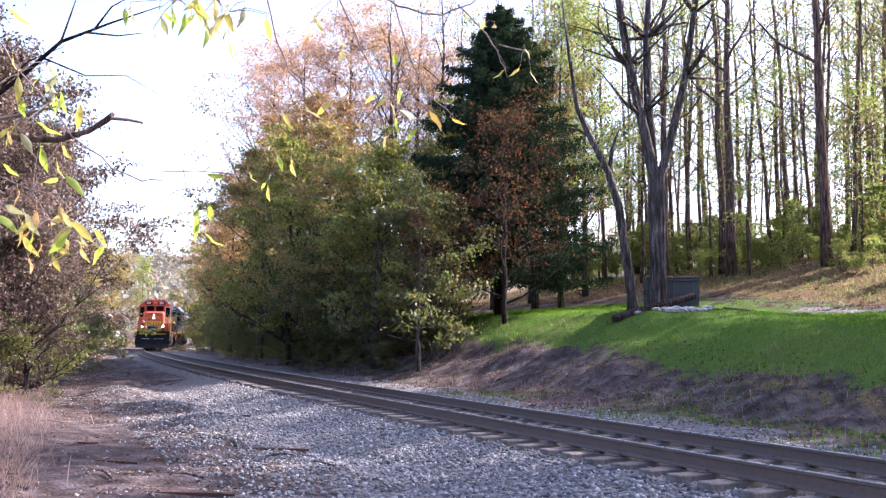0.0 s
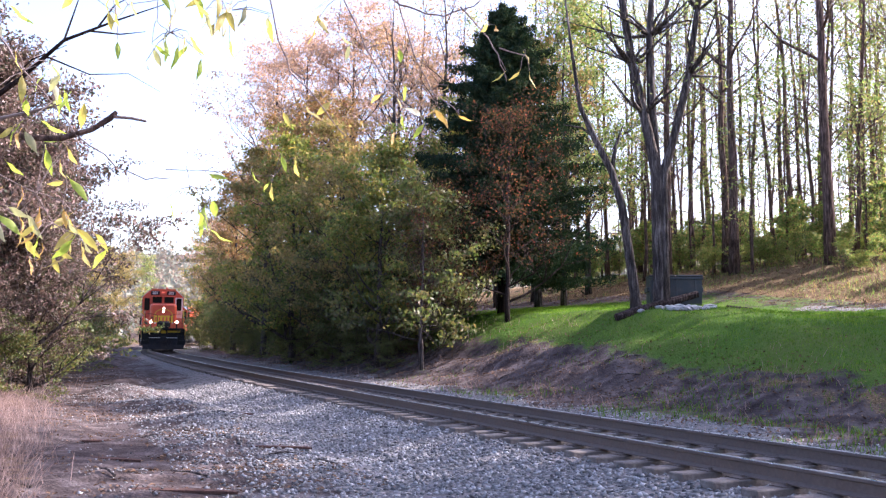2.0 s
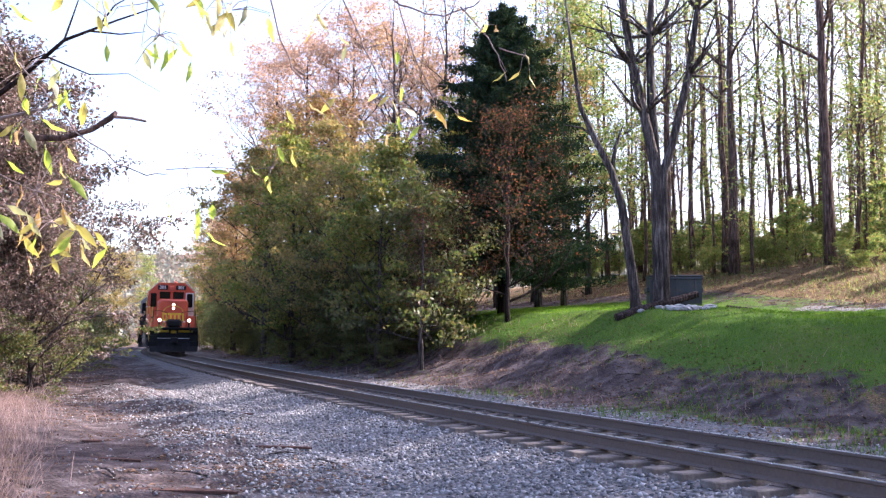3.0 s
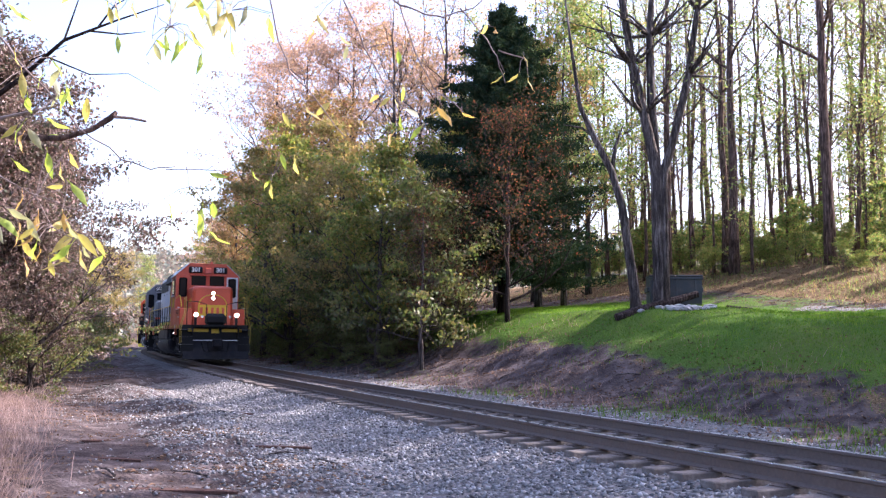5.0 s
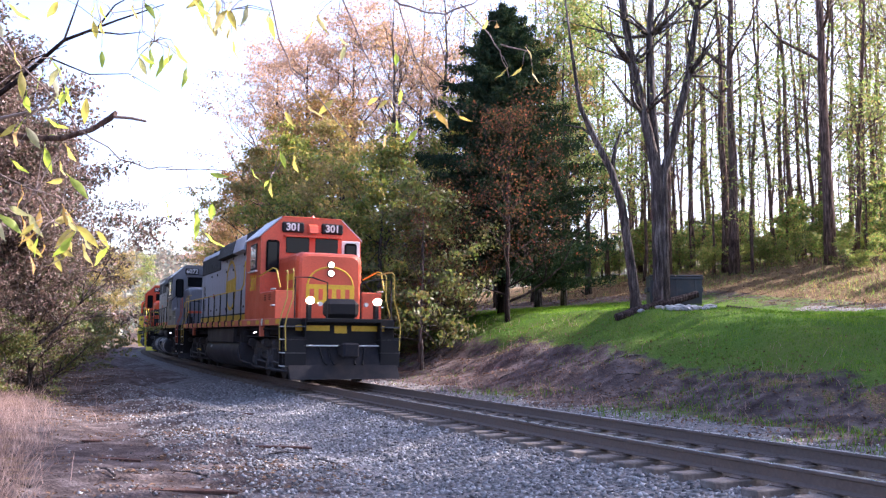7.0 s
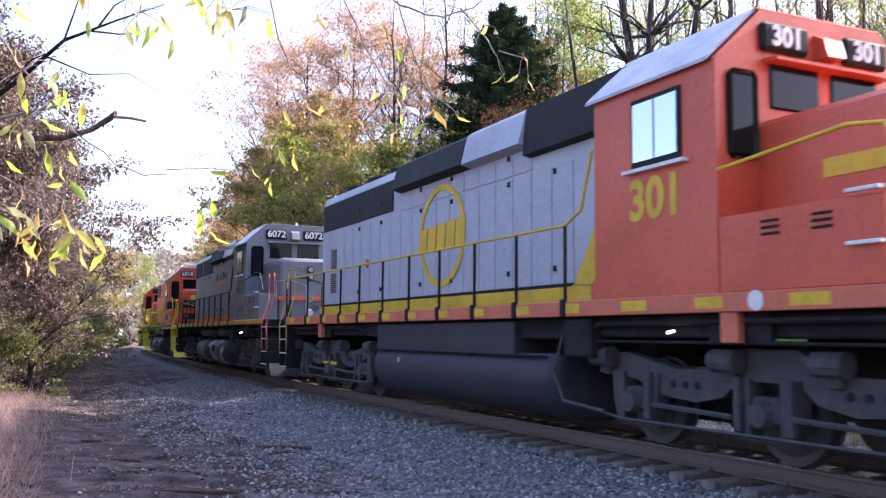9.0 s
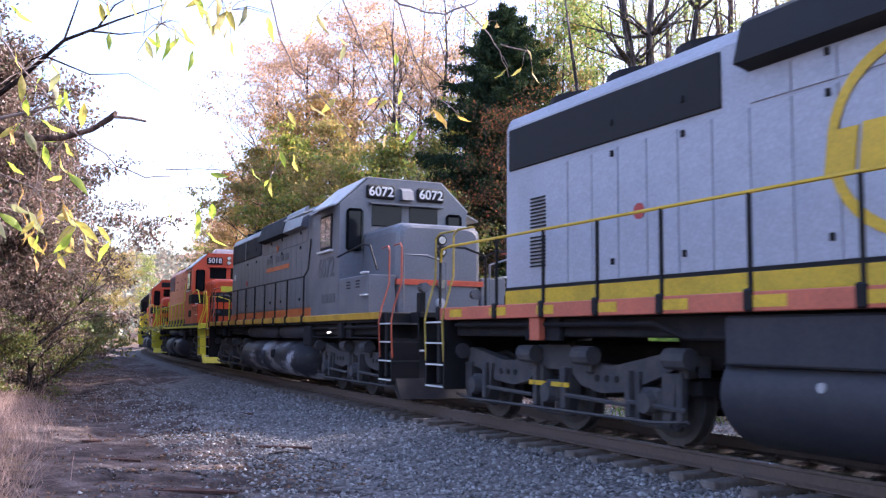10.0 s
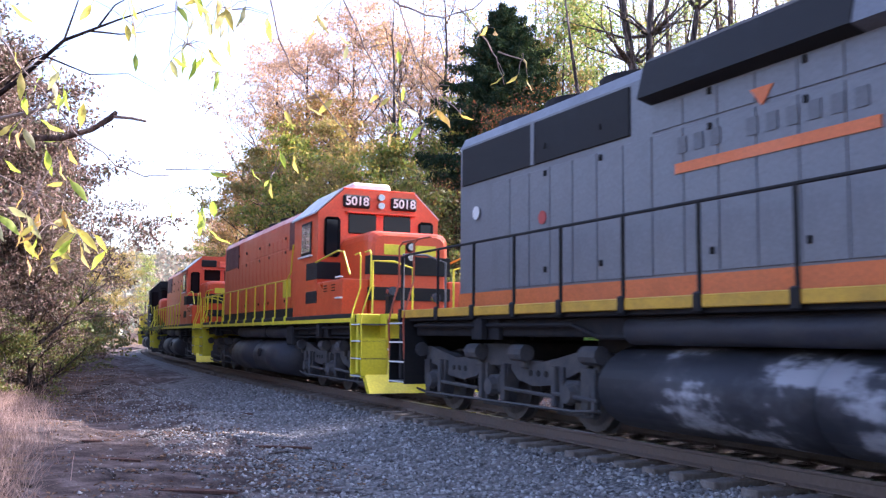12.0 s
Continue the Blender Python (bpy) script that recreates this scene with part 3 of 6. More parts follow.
# ---- trees ----
def grow(rng, height_m, r0, limbs, limb_len, first, spread, twigs=5, wob=0.05, up=0.35, fork=0, lean=(0, 0)):
    """Trunk and limbs: returns the wood as a Geo, and the points where leaves hang, with their limb's thickness."""
    g, tips = Geo(), []
    k = 9
    tr = [Vector((0, 0, -0.3))]
    for i in range(1, k + 1):
        f = i / k
        tr.append(Vector((lean[0] * f ** 1.3 * height_m + rng.uniform(-wob, wob) * height_m * 0.12,
                          lean[1] * f ** 1.3 * height_m + rng.uniform(-wob, wob) * height_m * 0.12, f * height_m)))
    rad = [r0 * (1.25 if i == 0 else 1.0) * (1 - 0.9 * (i / k) ** 1.1) for i in range(k + 1)]
    g.tube(tr, rad, 9)

    def limb(p, d, ln, r, depth):
        pts, rr = [p], [r]
        n = 5 if depth == 0 else 4
        for i in range(n):
            d = (d + Vector((rng.uniform(-.35, .35), rng.uniform(-.35, .35), rng.uniform(-.2, .3) + up * 0.12))).normalized()
            pts.append(pts[-1] + d * ln / n)
            rr.append(r * (1 - 0.85 * (i + 1) / n))
        g.tube(pts, rr, 5 if depth == 0 else 3)
        if depth < 2:
            for j in range(twigs if depth == 0 else 3):
                i = rng.randint(1, n)
                side = Vector((rng.uniform(-1, 1), rng.uniform(-1, 1), rng.uniform(-.3, .8))).normalized()
                limb(pts[i], (d * 0.6 + side).normalized(), ln * rng.uniform(0.35, 0.6), max(rr[i] * 0.7, r * 0.22), depth + 1)
        if depth > 0:
            tips.extend(pts[1:])
        else:
            tips.extend(pts[3:])
    for i in range(limbs):
        f = first + (1 - first) * (i + rng.random()) / limbs
        f = min(f, 0.98)
        a = i * 2.4 + rng.uniform(-.5, .5)
        j = min(int(f * k), k - 1)
        p = tr[j].lerp(tr[j + 1], f * k - j)
        ln = limb_len * (1 - 0.65 * ((f - first) / (1 - first)) ** 1.4) * rng.uniform(0.7, 1.15)
        limb(p, Vector((math.cos(a) * spread, math.sin(a) * spread, up + 0.5 * f)).normalized(), ln, rad[j] * 0.45, 0)
    return g, np.array([tuple(t) for t in tips])


def make_tree(name, label, seed, leaves, leaf_size, leaf_mat, clump=0.35, bark=None, sprays=0, category="tree", group="", **kw):
    """A tree or bush: trunk with limbs, and a crown of single leaves round the twigs."""
    rng = random.Random(seed)
    g, tips = grow(rng, **kw)
    top = tagged(new(name), label, category, group)
    part("trunk", g, bark or BARK, top, smooth=True)
    if leaves:
        r = np.random.RandomState(seed)
        if sprays:
            tips = tips[r.randint(0, len(tips), sprays)]
        c = tips[r.randint(0, len(tips), leaves)] + r.normal(0, clump, (leaves, 3)) * np.array([1, 1, 0.35 if sprays else 0.8])
        crown = new("crown", leaf_mesh("crown", c, leaf_size, leaf_mat, seed + 1))
        crown.parent = top
    return top


def plant(ob, x, y, turn=0.0, size=1.0, sink=0.05):
    m = Matrix.Translation((x, y, ground_at(x, y) - sink)) @ pose(0, 0, 0, 0, 0, turn)
    ob.scale = (size, size, size)
    ob.matrix_basis = m @ Matrix.Diagonal((size, size, size, 1))
    return ob


def again(ob, x, y, turn, size):
    keep = ob.scale.copy()
    ob.scale = (size, size, size)
    c = copy_thing(ob, Matrix.Translation((x, y, ground_at(x, y) - 0.05)) @ pose(0, 0, 0, 0, 0, turn))
    ob.scale = keep
    return c


def build_trees():
    rnd = random.Random(17)
    # broad leafy trees along the far side of the line
    kinds = {}
    kinds["green"] = make_tree("broadleaf_tree", "leafy green tree turning yellow beside the railway", 1, 15000, 0.2, L_GREEN, 0.3, sprays=420, group="trees along the line", height_m=10.5, r0=0.19, limbs=22, limb_len=5.0, first=0.06, spread=1.0, twigs=7)
    kinds["gold"] = make_tree("broadleaf_tree", "yellow-gold autumn tree beside the railway", 2, 10000, 0.19, L_GOLD, 0.32, sprays=330, group="trees along the line", height_m=13, r0=0.2, limbs=18, limb_len=4.8, first=0.2, spread=0.9, twigs=7)
    kinds["olive"] = make_tree("broadleaf_tree", "olive-yellow autumn tree with ragged crown", 12, 12500, 0.19, L_OLIVE, 0.3, sprays=380, group="trees along the line", height_m=11.5, r0=0.18, limbs=20, limb_len=4.8, first=0.1, spread=1.0, twigs=7)
    kinds["pink"] = make_tree("tall_tree", "tall thin-leaved rusty pink autumn tree", 3, 12000, 0.17, L_PINK, 0.42, sprays=520, group="trees along the line", height_m=19.5, r0=0.24, limbs=20, limb_len=6.8, first=0.3, spread=0.95, twigs=7)
    kinds["bare"] = make_tree("bare_tree", "nearly leafless tall grey tree", 4, 1500, 0.13, L_GOLD, 0.4, group="trees along the line", height_m=17, r0=0.17, limbs=16, limb_len=4.5, first=0.35, spread=0.6, twigs=7, up=0.6)
    kinds["shrub"] = make_tree("tall_shrub", "tall spreading green shrub on the bank", 7, 9000, 0.16, L_SHRUB, 0.26, sprays=240, category="shrub", group="shrubs on the bank", height_m=5.4, r0=0.08, limbs=20, limb_len=3.4, first=0.02, spread=1.1, twigs=6, up=0.2)
    kinds["bush"] = make_tree("bush", "dense green bush on the bank", 5, 6500, 0.13, L_SHRUB, 0.22, sprays=150, category="bush", group="bushes on the bank", height_m=3.4, r0=0.05, limbs=15, limb_len=2.3, first=0.02, spread=1.0, twigs=5, up=0.2)
    kinds["rust"] = make_tree("broadleaf_tree", "dense tree with reddish green small leaves", 6, 30000, 0.13, L_RUST, 0.28, sprays=520, group="trees on the verge", height_m=9.0, r0=0.16, limbs=24, limb_len=4.2, first=0.04, spread=1.0, twigs=7)
    kinds["lime"] = make_tree("broadleaf_tree", "tall tree with bright backlit lime leaves", 33, 9000, 0.19, L_LIME, 0.36, sprays=330, group="trees along the line", height_m=17, r0=0.17, limbs=20, limb_len=4.6, first=0.2, spread=0.9, twigs=7)
    rows = [("green", -2.6, 38, 20, 0.8), ("olive", -4.8, 43.5, 140, 0.88), ("green", -8.0, 49, 250, 1.02), ("olive", -11.2, 58, 60, 1.05), ("gold", -6.5, 52, 0, 1.0),
            ("gold", -15.6, 69, 200, 0.95), ("pink", -20.6, 84, 300, 0.6), ("gold", -10.5, 62, 100, 1.1), ("gold", -14.0, 74, 210, 1.1), ("bare", -2.6, 46, 60, 1.0),
            ("pink", -9.2, 60, 0, 1.0), ("pink", -13.8, 74, 120, 1.15), ("pink", -5.6, 56, 230, 0.98), ("bare", 0.0, 51, 150, 1.15), ("bare", -1.5, 60, 250, 1.25),
            ("bare", -16, 84, 20, 1.1), ("gold", -19, 92, 30, 1.1), ("bare", 1.5, 64, 40, 1.3), ("green", -25, 104, 90, 1.2), ("gold", -24, 115, 150, 1.3), ("bare", 3.5, 56, 10, 1.2),
            ("green", 0.4, 47.5, 310, 0.9), ("pink", -1.0, 72, 300, 1.05), ("bare", 6.0, 60, 200, 1.3), ("gold", 5.5, 53, 20, 1.1), ("pink", -3.0, 59, 80, 0.95), ("lime", 6.6, 50, 0, 1.0), ("lime", 8.9, 56, 120, 1.1), ("lime", 3.6, 62, 220, 1.1)]
    used = set()
    for k, x, y, turn, s in rows:
        if k in used:
            again(kinds[k], x, y, turn, s)
        else:
            used.add(k)
            plant(kinds[k], x, y, turn, s)
    for i in range(30):
        u, q = 30 + i * 2.6 + rnd.uniform(-1, 1), rnd.uniform(5.4, 8.0)
        p = line(u, q)
        (plant if i == 0 else again)(kinds["bush"], p.x, p.y, rnd.uniform(0, 360), rnd.uniform(0.55, 0.95))
    for i in range(34):
        p = line(31 + i * 1.5 + rnd.uniform(-1, 1), rnd.uniform(5.0, 6.6))
        again(kinds["bush"], p.x, p.y, rnd.uniform(0, 360), rnd.uniform(0.3, 0.6))
    for i in range(25):
        p = line(30 + i * 2.6 + rnd.uniform(-1, 1), rnd.uniform(5.8, 9.2))
        (plant if i == 0 else again)(kinds["shrub"], p.x, p.y, rnd.uniform(0, 360), rnd.uniform(0.8, 1.1))
    # verge side, towards the camera
    rows = [(-12.3, 24.5, 0, 0.95), (-15.0, 27, 80, 1.1), (-14.2, 31, 160, 0.95), (-17.2, 34, 240, 1.1), (-19, 41, 300, 1.0), (-22.5, 48, 30, 1.1), (-25.5, 58, 110, 1.0), (-30, 68, 200, 1.1), (-33, 80, 290, 1.1), (-36.5, 95, 10, 1.1), (-20.5, 28, 10, 1.2), (-40, 112, 70, 1.2), (-42, 130, 70, 1.3), (-36, 140, 170, 1.3), (-11.6, 22.2, 200, 0.42), (-11.3, 25.4, 20, 0.5), (-13.0, 20.6, 130, 0.5), (-13.6, 24.2, 250, 0.6), (-14.5, 29.5, 30, 0.55), (-16.5, 36.5, 130, 0.6), (-19.8, 46, 220, 0.6)]
    for i, (x, y, turn, s) in enumerate(rows):
        if y < 58:
            (plant if i == 0 else again)(kinds["rust"], x, y, turn, s)
        else:
            # paler kinds farther off, their leaf colour standing in for sunlit haze
            again(kinds["olive" if i % 2 else "lime"], x, y, turn, s * (0.8 if i % 2 else 0.55))
    for i, (x, y, s) in enumerate([(-11.2, 23.4, 0.55), (-12.4, 21.6, 0.7), (-12.8, 28, 0.8), (-15.2, 36, 0.7), (-17.5, 44, 0.7), (-21.5, 53, 0.7), (-24, 64, 0.8), (-29, 76, 0.8)]):
        again(kinds["bush"], x, y, i * 77, s)
    for i, (x, y, s) in enumerate([(-12.7, 27.3, 0.7), (-13.7, 30.3, 0.85), (-15.6, 35, 0.9), (-17.5, 40, 0.9), (-19.8, 45.5, 0.9), (-14.2, 25.8, 0.8), (-22.2, 52, 0.9), (-25.4, 61, 1.0)]):
        again(kinds["shrub"], x, y, i * 53, s)
    # unseen trees added behind the camera close the place and hold back skylight
    for i, (k, x, y, s) in enumerate([("green", -9, -18, 1.2), ("rust", 4, -24, 1.1), ("rust", -17, 0, 1.0), ("rust", -16, 11, 0.9), ("green", 16, -26, 1.3), ("rust", -22, -9, 1.3)]):
        again(kinds[k], x, y, 61 * i, s)
    # unseen trees right of the view, added to shade lawn and bank and dapple the strip
    for i, (k, x, y, s) in enumerate([("lime", 20.5, 27.5, 0.9), ("olive", 24.5, 33, 1.5), ("bare", 29.5, 37.5, 1.1), ("olive", 27, 27, 1.25), ("gold", 23, 19.5, 1.2), ("green", 33, 30, 1.4), ("gold", 27, 12.5, 1.3), ("green", 20.5, 13.5, 1.1), ("olive", 32, 20, 1.3), ("bare", 26, 16, 1.1), ("bare", 16.5, 18, 1.25), ("bare", 19, 23.5, 1.3), ("bare", 18, 12, 1.2), ("lime", 22, 24, 1.3), ("bare", 19.8, 18, 1.3), ("bare", 23.5, 28, 1.4)]):
        again(kinds[k], x, y, 47 * i, s)
    # scrub hides the line beyond the bend
    for i, (k, u, q, s) in enumerate([("shrub", 102, 4.6, 0.8), ("shrub", 108, 4.3, 0.9), ("bush", 97, 4.0, 0.8), ("shrub", 114, 4.4, 1.0), ("green", 112, 7.5, 0.9), ("shrub", 121, 4.4, 1.0)]):
        p = line(u, q)
        again(kinds[k], p.x, p.y, 80 * i, s)
    # the dark conifer
    rng = random.Random(9)
    g = Geo().tube([(0, 0, -0.3), (0.05, 0, 4), (0, 0.05, 9), (0, 0, 14.6)], [0.3, 0.22, 0.12, 0.02], 9)
    pts, sizes, boughs = [], [], []
    for i in range(165):
        f = (i + rng.random()) / 165
        z = 2.1 + f * 12.3
        ln = 5.9 * (1 - f) ** 0.66 * rng.uniform(0.62, 1.1) + 0.25
        a = i * 2.4
        d = Vector((math.cos(a), math.sin(a), 0))
        path = [Vector((0, 0, z)) + d * ln * t + Vector((0, 0, -0.3 * ln * t + 0.24 * ln * t * t)) for t in (0, 0.35, 0.7, 1.0)]
        boughs.append(Geo().tube(path, [0.05 * (1 - f) + 0.012, 0.03, 0.018, 0.006], 4))
        sd_ = Vector((-d.y, d.x, 0))
        for j in range(int(520 * (0.3 + ln / 4))):
            t = rng.uniform(0.1, 1.03)
            w = rng.gauss(0, 0.2) * ln * (1.12 - t) + rng.gauss(0, 0.08)
            p = Vector((0, 0, z)) + d * ln * t + Vector((0, 0, -0.3 * ln * t + 0.24 * ln * t * t - abs(rng.gauss(0, 0.22)))) + sd_ * w
            pts.append(tuple(p))
            sizes.append(0.33 if t < 0.8 else 0.26)
    con = tagged(new("conifer"), "tall dark green spruce with drooping boughs", "tree")
    part("trunk", g, BARK_D, con, smooth=True)
    for b in boughs:
        part("bough", b, BARK_D, con)
    crown = new("crown", leaf_mesh("crown", np.array(pts), np.array(sizes), L_NEEDLE, 5, 0.0, 0.2, 0.06))
    crown.parent = con
    plant(con, 2.75, 41.5, 0, 1.0)
    # the russet sapling in front of it
    t = make_tree("russet_tree", "small tree with sparse russet leaves on the lawn", 21, 3600, 0.11, L_BROWN, 0.3, sprays=300, bark=BARK_D, category="tree", height_m=7.0, r0=0.09, limbs=20, limb_len=4.0, first=0.06, spread=1.1, twigs=8)
    plant(t, 2.5, 35.2, 40, 1.1)
    again(t, 0.5, 35.6, 150, 0.8)
    t = make_tree("sapling", "thin bare sapling on the bank edge", 22, 900, 0.1, L_BROWN, 0.3, height_m=6.0, r0=0.07, limbs=10, limb_len=1.7, first=0.2, spread=0.7)
    plant(t, -0.75, 33.5)
    # twin-stemmed lawn tree and its leaning neighbour
    rng = random.Random(5)
    g = Geo()
    g.tube([(0, 0, -0.3), (0.02, 0, 0.4), (-0.02, 0, 2.2), (-0.05, 0, 4.4), (-0.25, 0.1, 5.6), (-0.75, 0.2, 8.0), (-1.15, 0.3, 11), (-1.5, 0.2, 15)], [0.34, 0.21, 0.19, 0.19, 0.16, 0.14, 0.11, 0.05], 12)
    g.tube([(0.14, -0.05, -0.2), (0.16, -0.04, 2.0), (0.16, -0.02, 4.3), (0.55, 0, 5.6), (1.05, 0.1, 7.6), (1.4, 0.2, 9.8), (2.0, 0.3, 12.5)], [0.2, 0.15, 0.15, 0.14, 0.12, 0.09, 0.04], 10)
    g.tube([(0.0, 0.15, 4.4), (-0.1, 0.3, 6.5), (-0.15, 0.35, 9), (0.25, 0.4, 14)], [0.17, 0.15, 0.11, 0.04], 9)
    tips = []
    for i in range(64):
        base_p = rng.choice([(-0.75, 0.2, 8.0), (-1.15, 0.3, 11), (-1.4, 0.25, 13), (1.05, 0.1, 7.6), (1.4, 0.2, 9.8), (1.8, 0.3, 11.8), (-0.15, 0.35, 9), (0.1, 0.4, 12), (-0.4, 0.15, 6.3)])
        d = Vector((rng.uniform(-1, 1), rng.uniform(-1, 1), rng.uniform(0.1, 1))).normalized()
        p, path = Vector(base_p), [Vector(base_p)]
        for _ in range(4):
            d = (d + Vector((rng.uniform(-.4, .4), rng.uniform(-.4, .4), rng.uniform(-.2, .4)))).normalized()
            p = p + d * rng.uniform(0.4, 0.9)
            path.append(p)
        g.tube(path, [0.06, 0.045, 0.03, 0.02, 0.008], 5)
        tips += [tuple(q) for q in path[2:]]
    tw = tagged(new("forked_tree"), "grey forked double-stemmed lawn tree, nearly leafless", "tree")
    part("trunk", g, BARK, tw, smooth=True)
    r = np.random.RandomState(8)
    tips = np.array(tips)
    crown = new("crown", leaf_mesh("crown", tips[r.randint(0, len(tips), 500)] + r.normal(0, 0.35, (500, 3)), 0.12, L_LIME, 9))
    crown.parent = tw
    plant(tw, 6.85, 29.0)
    g = Geo().tube([(0, 0, -0.3), (-0.05, 0, 0.5), (-0.25, 0, 2.0), (-0.45, 0, 3.4), (-0.75, 0.1, 4.5), (-1.3, 0.1, 5.6), (-1.75, 0.1, 6.6), (-2.0, 0.2, 8.5), (-2.3, 0.2, 11)], [0.24, 0.17, 0.15, 0.13, 0.115, 0.1, 0.075, 0.05, 0.02], 10)
    g.tube([(-0.75, 0.1, 4.4), (-0.6, 0.2, 5.3), (-0.35, 0.2, 6.0)], [0.08, 0.06, 0.02], 6)
    g.tube([(-1.3, 0.1, 5.6), (-1.7, 0.1, 5.9), (-2.3, 0.1, 6.0)], [0.05, 0.04, 0.01], 5)
    lt = tagged(new("leaning_tree"), "slim grey leaning bare trunk beside the bin", "tree")
    part("trunk", g, BARK, lt, smooth=True)
    plant(lt, 6.15, 29.1)
    # the tall wood on the slope
    woods = [make_tree("wood_tree", "tall slim forest tree with thin backlit crown", 50 + i, (1150, 1100, 1250)[i], 0.16, (L_LIME, L_OLIVE, L_LIME)[i], 0.5, bark=BARK_W, sprays=34, group="wood on the slope", height_m=(25, 26, 24)[i], r0=(0.25, 0.18, 0.13)[i], limbs=14, limb_len=4.4, first=(0.34, 0.3, 0.24)[i], spread=0.8, twigs=5, wob=(0.03, 0.04, 0.05)[i], lean=((0.02, -0.05, 0.075)[i], 0.02)) for i in range(3)]
    woods += [make_tree("wood_sapling", "thin understorey tree with bright autumn leaves", 60 + i, (900, 1000)[i], 0.17, (L_UNDER, L_LIME)[i], 0.42, bark=BARK_W, sprays=30, group="wood on the slope", height_m=(14, 10)[i], r0=(0.085, 0.055)[i], limbs=15, limb_len=3.6, first=(0.2, 0.16)[i], spread=1.5, twigs=5, wob=(0.08, 0.1)[i], up=0.2) for i in range(2)]
    used = 0

    def in_wood(px0, px1, d0, d1, q_min):
        """A place in the wood, above the open foot of the slope."""
        while True:
            d = d0 + (d1 - d0) * rnd.random() ** 1.1
            x = rnd.uniform(px0, px1) * d
            if off_line(x, d)[1][0] > q_min:
                return x, d
    # the last 14 stand unseen to the right, added to shade track and lawn
    for i in range(150):
        x, y = in_wood(0.08, 0.58, 44, 80, 26.0) if i < 136 else in_wood(0.55, 1.2, 40, 75, 26.0)
        k = rnd.choice((0, 1, 2, 2, 2, 3, 3, 3, 4, 4))
        t = woods[k]
        if used & (1 << k):
            again(t, x, y, rnd.uniform(0, 360), rnd.uniform(0.8, 1.12))
        else:
            used |= 1 << k
            plant(t, x, y)
    under = make_tree("undergrowth_bush", "sunlit yellow-green undergrowth in the wood", 61, 1700, 0.19, L_UNDER, 0.24, sprays=75, category="bush", group="undergrowth", height_m=3.4, r0=0.04, limbs=11, limb_len=1.9, first=0.05, spread=0.8)
    for i in range(190):
        x, y = in_wood(0.06, 0.58, 44, 80, 28.0)
        (plant if i == 0 else again)(under, x, y, rnd.uniform(0, 360), rnd.choice((0.3, 0.4, 0.45, 0.5, 0.6, 0.7, 0.9)))
    for i in range(130):
        p = line(rnd.uniform(-8, 46), rnd.uniform(26.5, 32))
        again(under, p.x, p.y, rnd.uniform(0, 360), rnd.choice((0.18, 0.25, 0.32, 0.4)))


build_trees()


# ---- the train ----
def words(text, size, material, parent, m, name="number"):
    """Raised lettering in the built-in font, as a mesh."""
    cu = bpy.data.curves.new(name, "FONT")
    cu.body, cu.size, cu.extrude, cu.align_x, cu.align_y, cu.offset = text, size, 0.004, "CENTER", "CENTER", (0.034 if text == "301" else 0.016) * size
    tmp = bpy.data.objects.new("tmp", cu)
    scene.collection.objects.link(tmp)
    me = bpy.data.meshes.new_from_object(tmp.evaluated_get(bpy.context.evaluated_depsgraph_get()))
    bpy.data.objects.remove(tmp)
    me.materials.clear()
    me.materials.append(material)
    ob = new(name, me)
    ob.parent, ob.matrix_basis = parent, m
    return tagged(ob, "the number " + text)


NEAR = pose(0, 0, 0, 90, 0, 0)          # text that faces -y, the camera's side
FRONT = pose(0, 0, 0, 90, 0, 90)        # text that faces +x


def wheel_meshes():
    g = Geo()
    for y in (-0.72, 0.72):
        g.tube([(0, y - 0.07, 0), (0, y + 0.07, 0)], [0.5, 0.5], 24)
        g.tube([(0, y - math.copysign(0.085, y), 0), (0, y - math.copysign(0.07, y), 0)], [0.53, 0.53], 24)
    g.tube([(0, -0.95, 0), (0, 0.95, 0)], [0.09, 0.09], 10)
    for y in (-0.8, 0.8):
        g.tube([(0, y, 0), (0, y * 1.02, 0)], [0.42, 0.36], 18)
        for a in range(3):
            g.box(-0.03, 0.03, y - 0.02, y + 0.02, 0.12, 0.3, 0, Matrix.Rotation(a * 2.094, 4, "Y"))
    return mesh_of("wheelset", g, WHEEL)


WHEEL = surface("worn_wheel_steel", (0.1, 0.095, 0.095), 0.55, 0.4, amount=0.6, dirt=(0.06, 0.05, 0.045), scale=5)
WHEELSET = wheel_meshes()
AXLES = (-2.05, 0.0, 2.05)


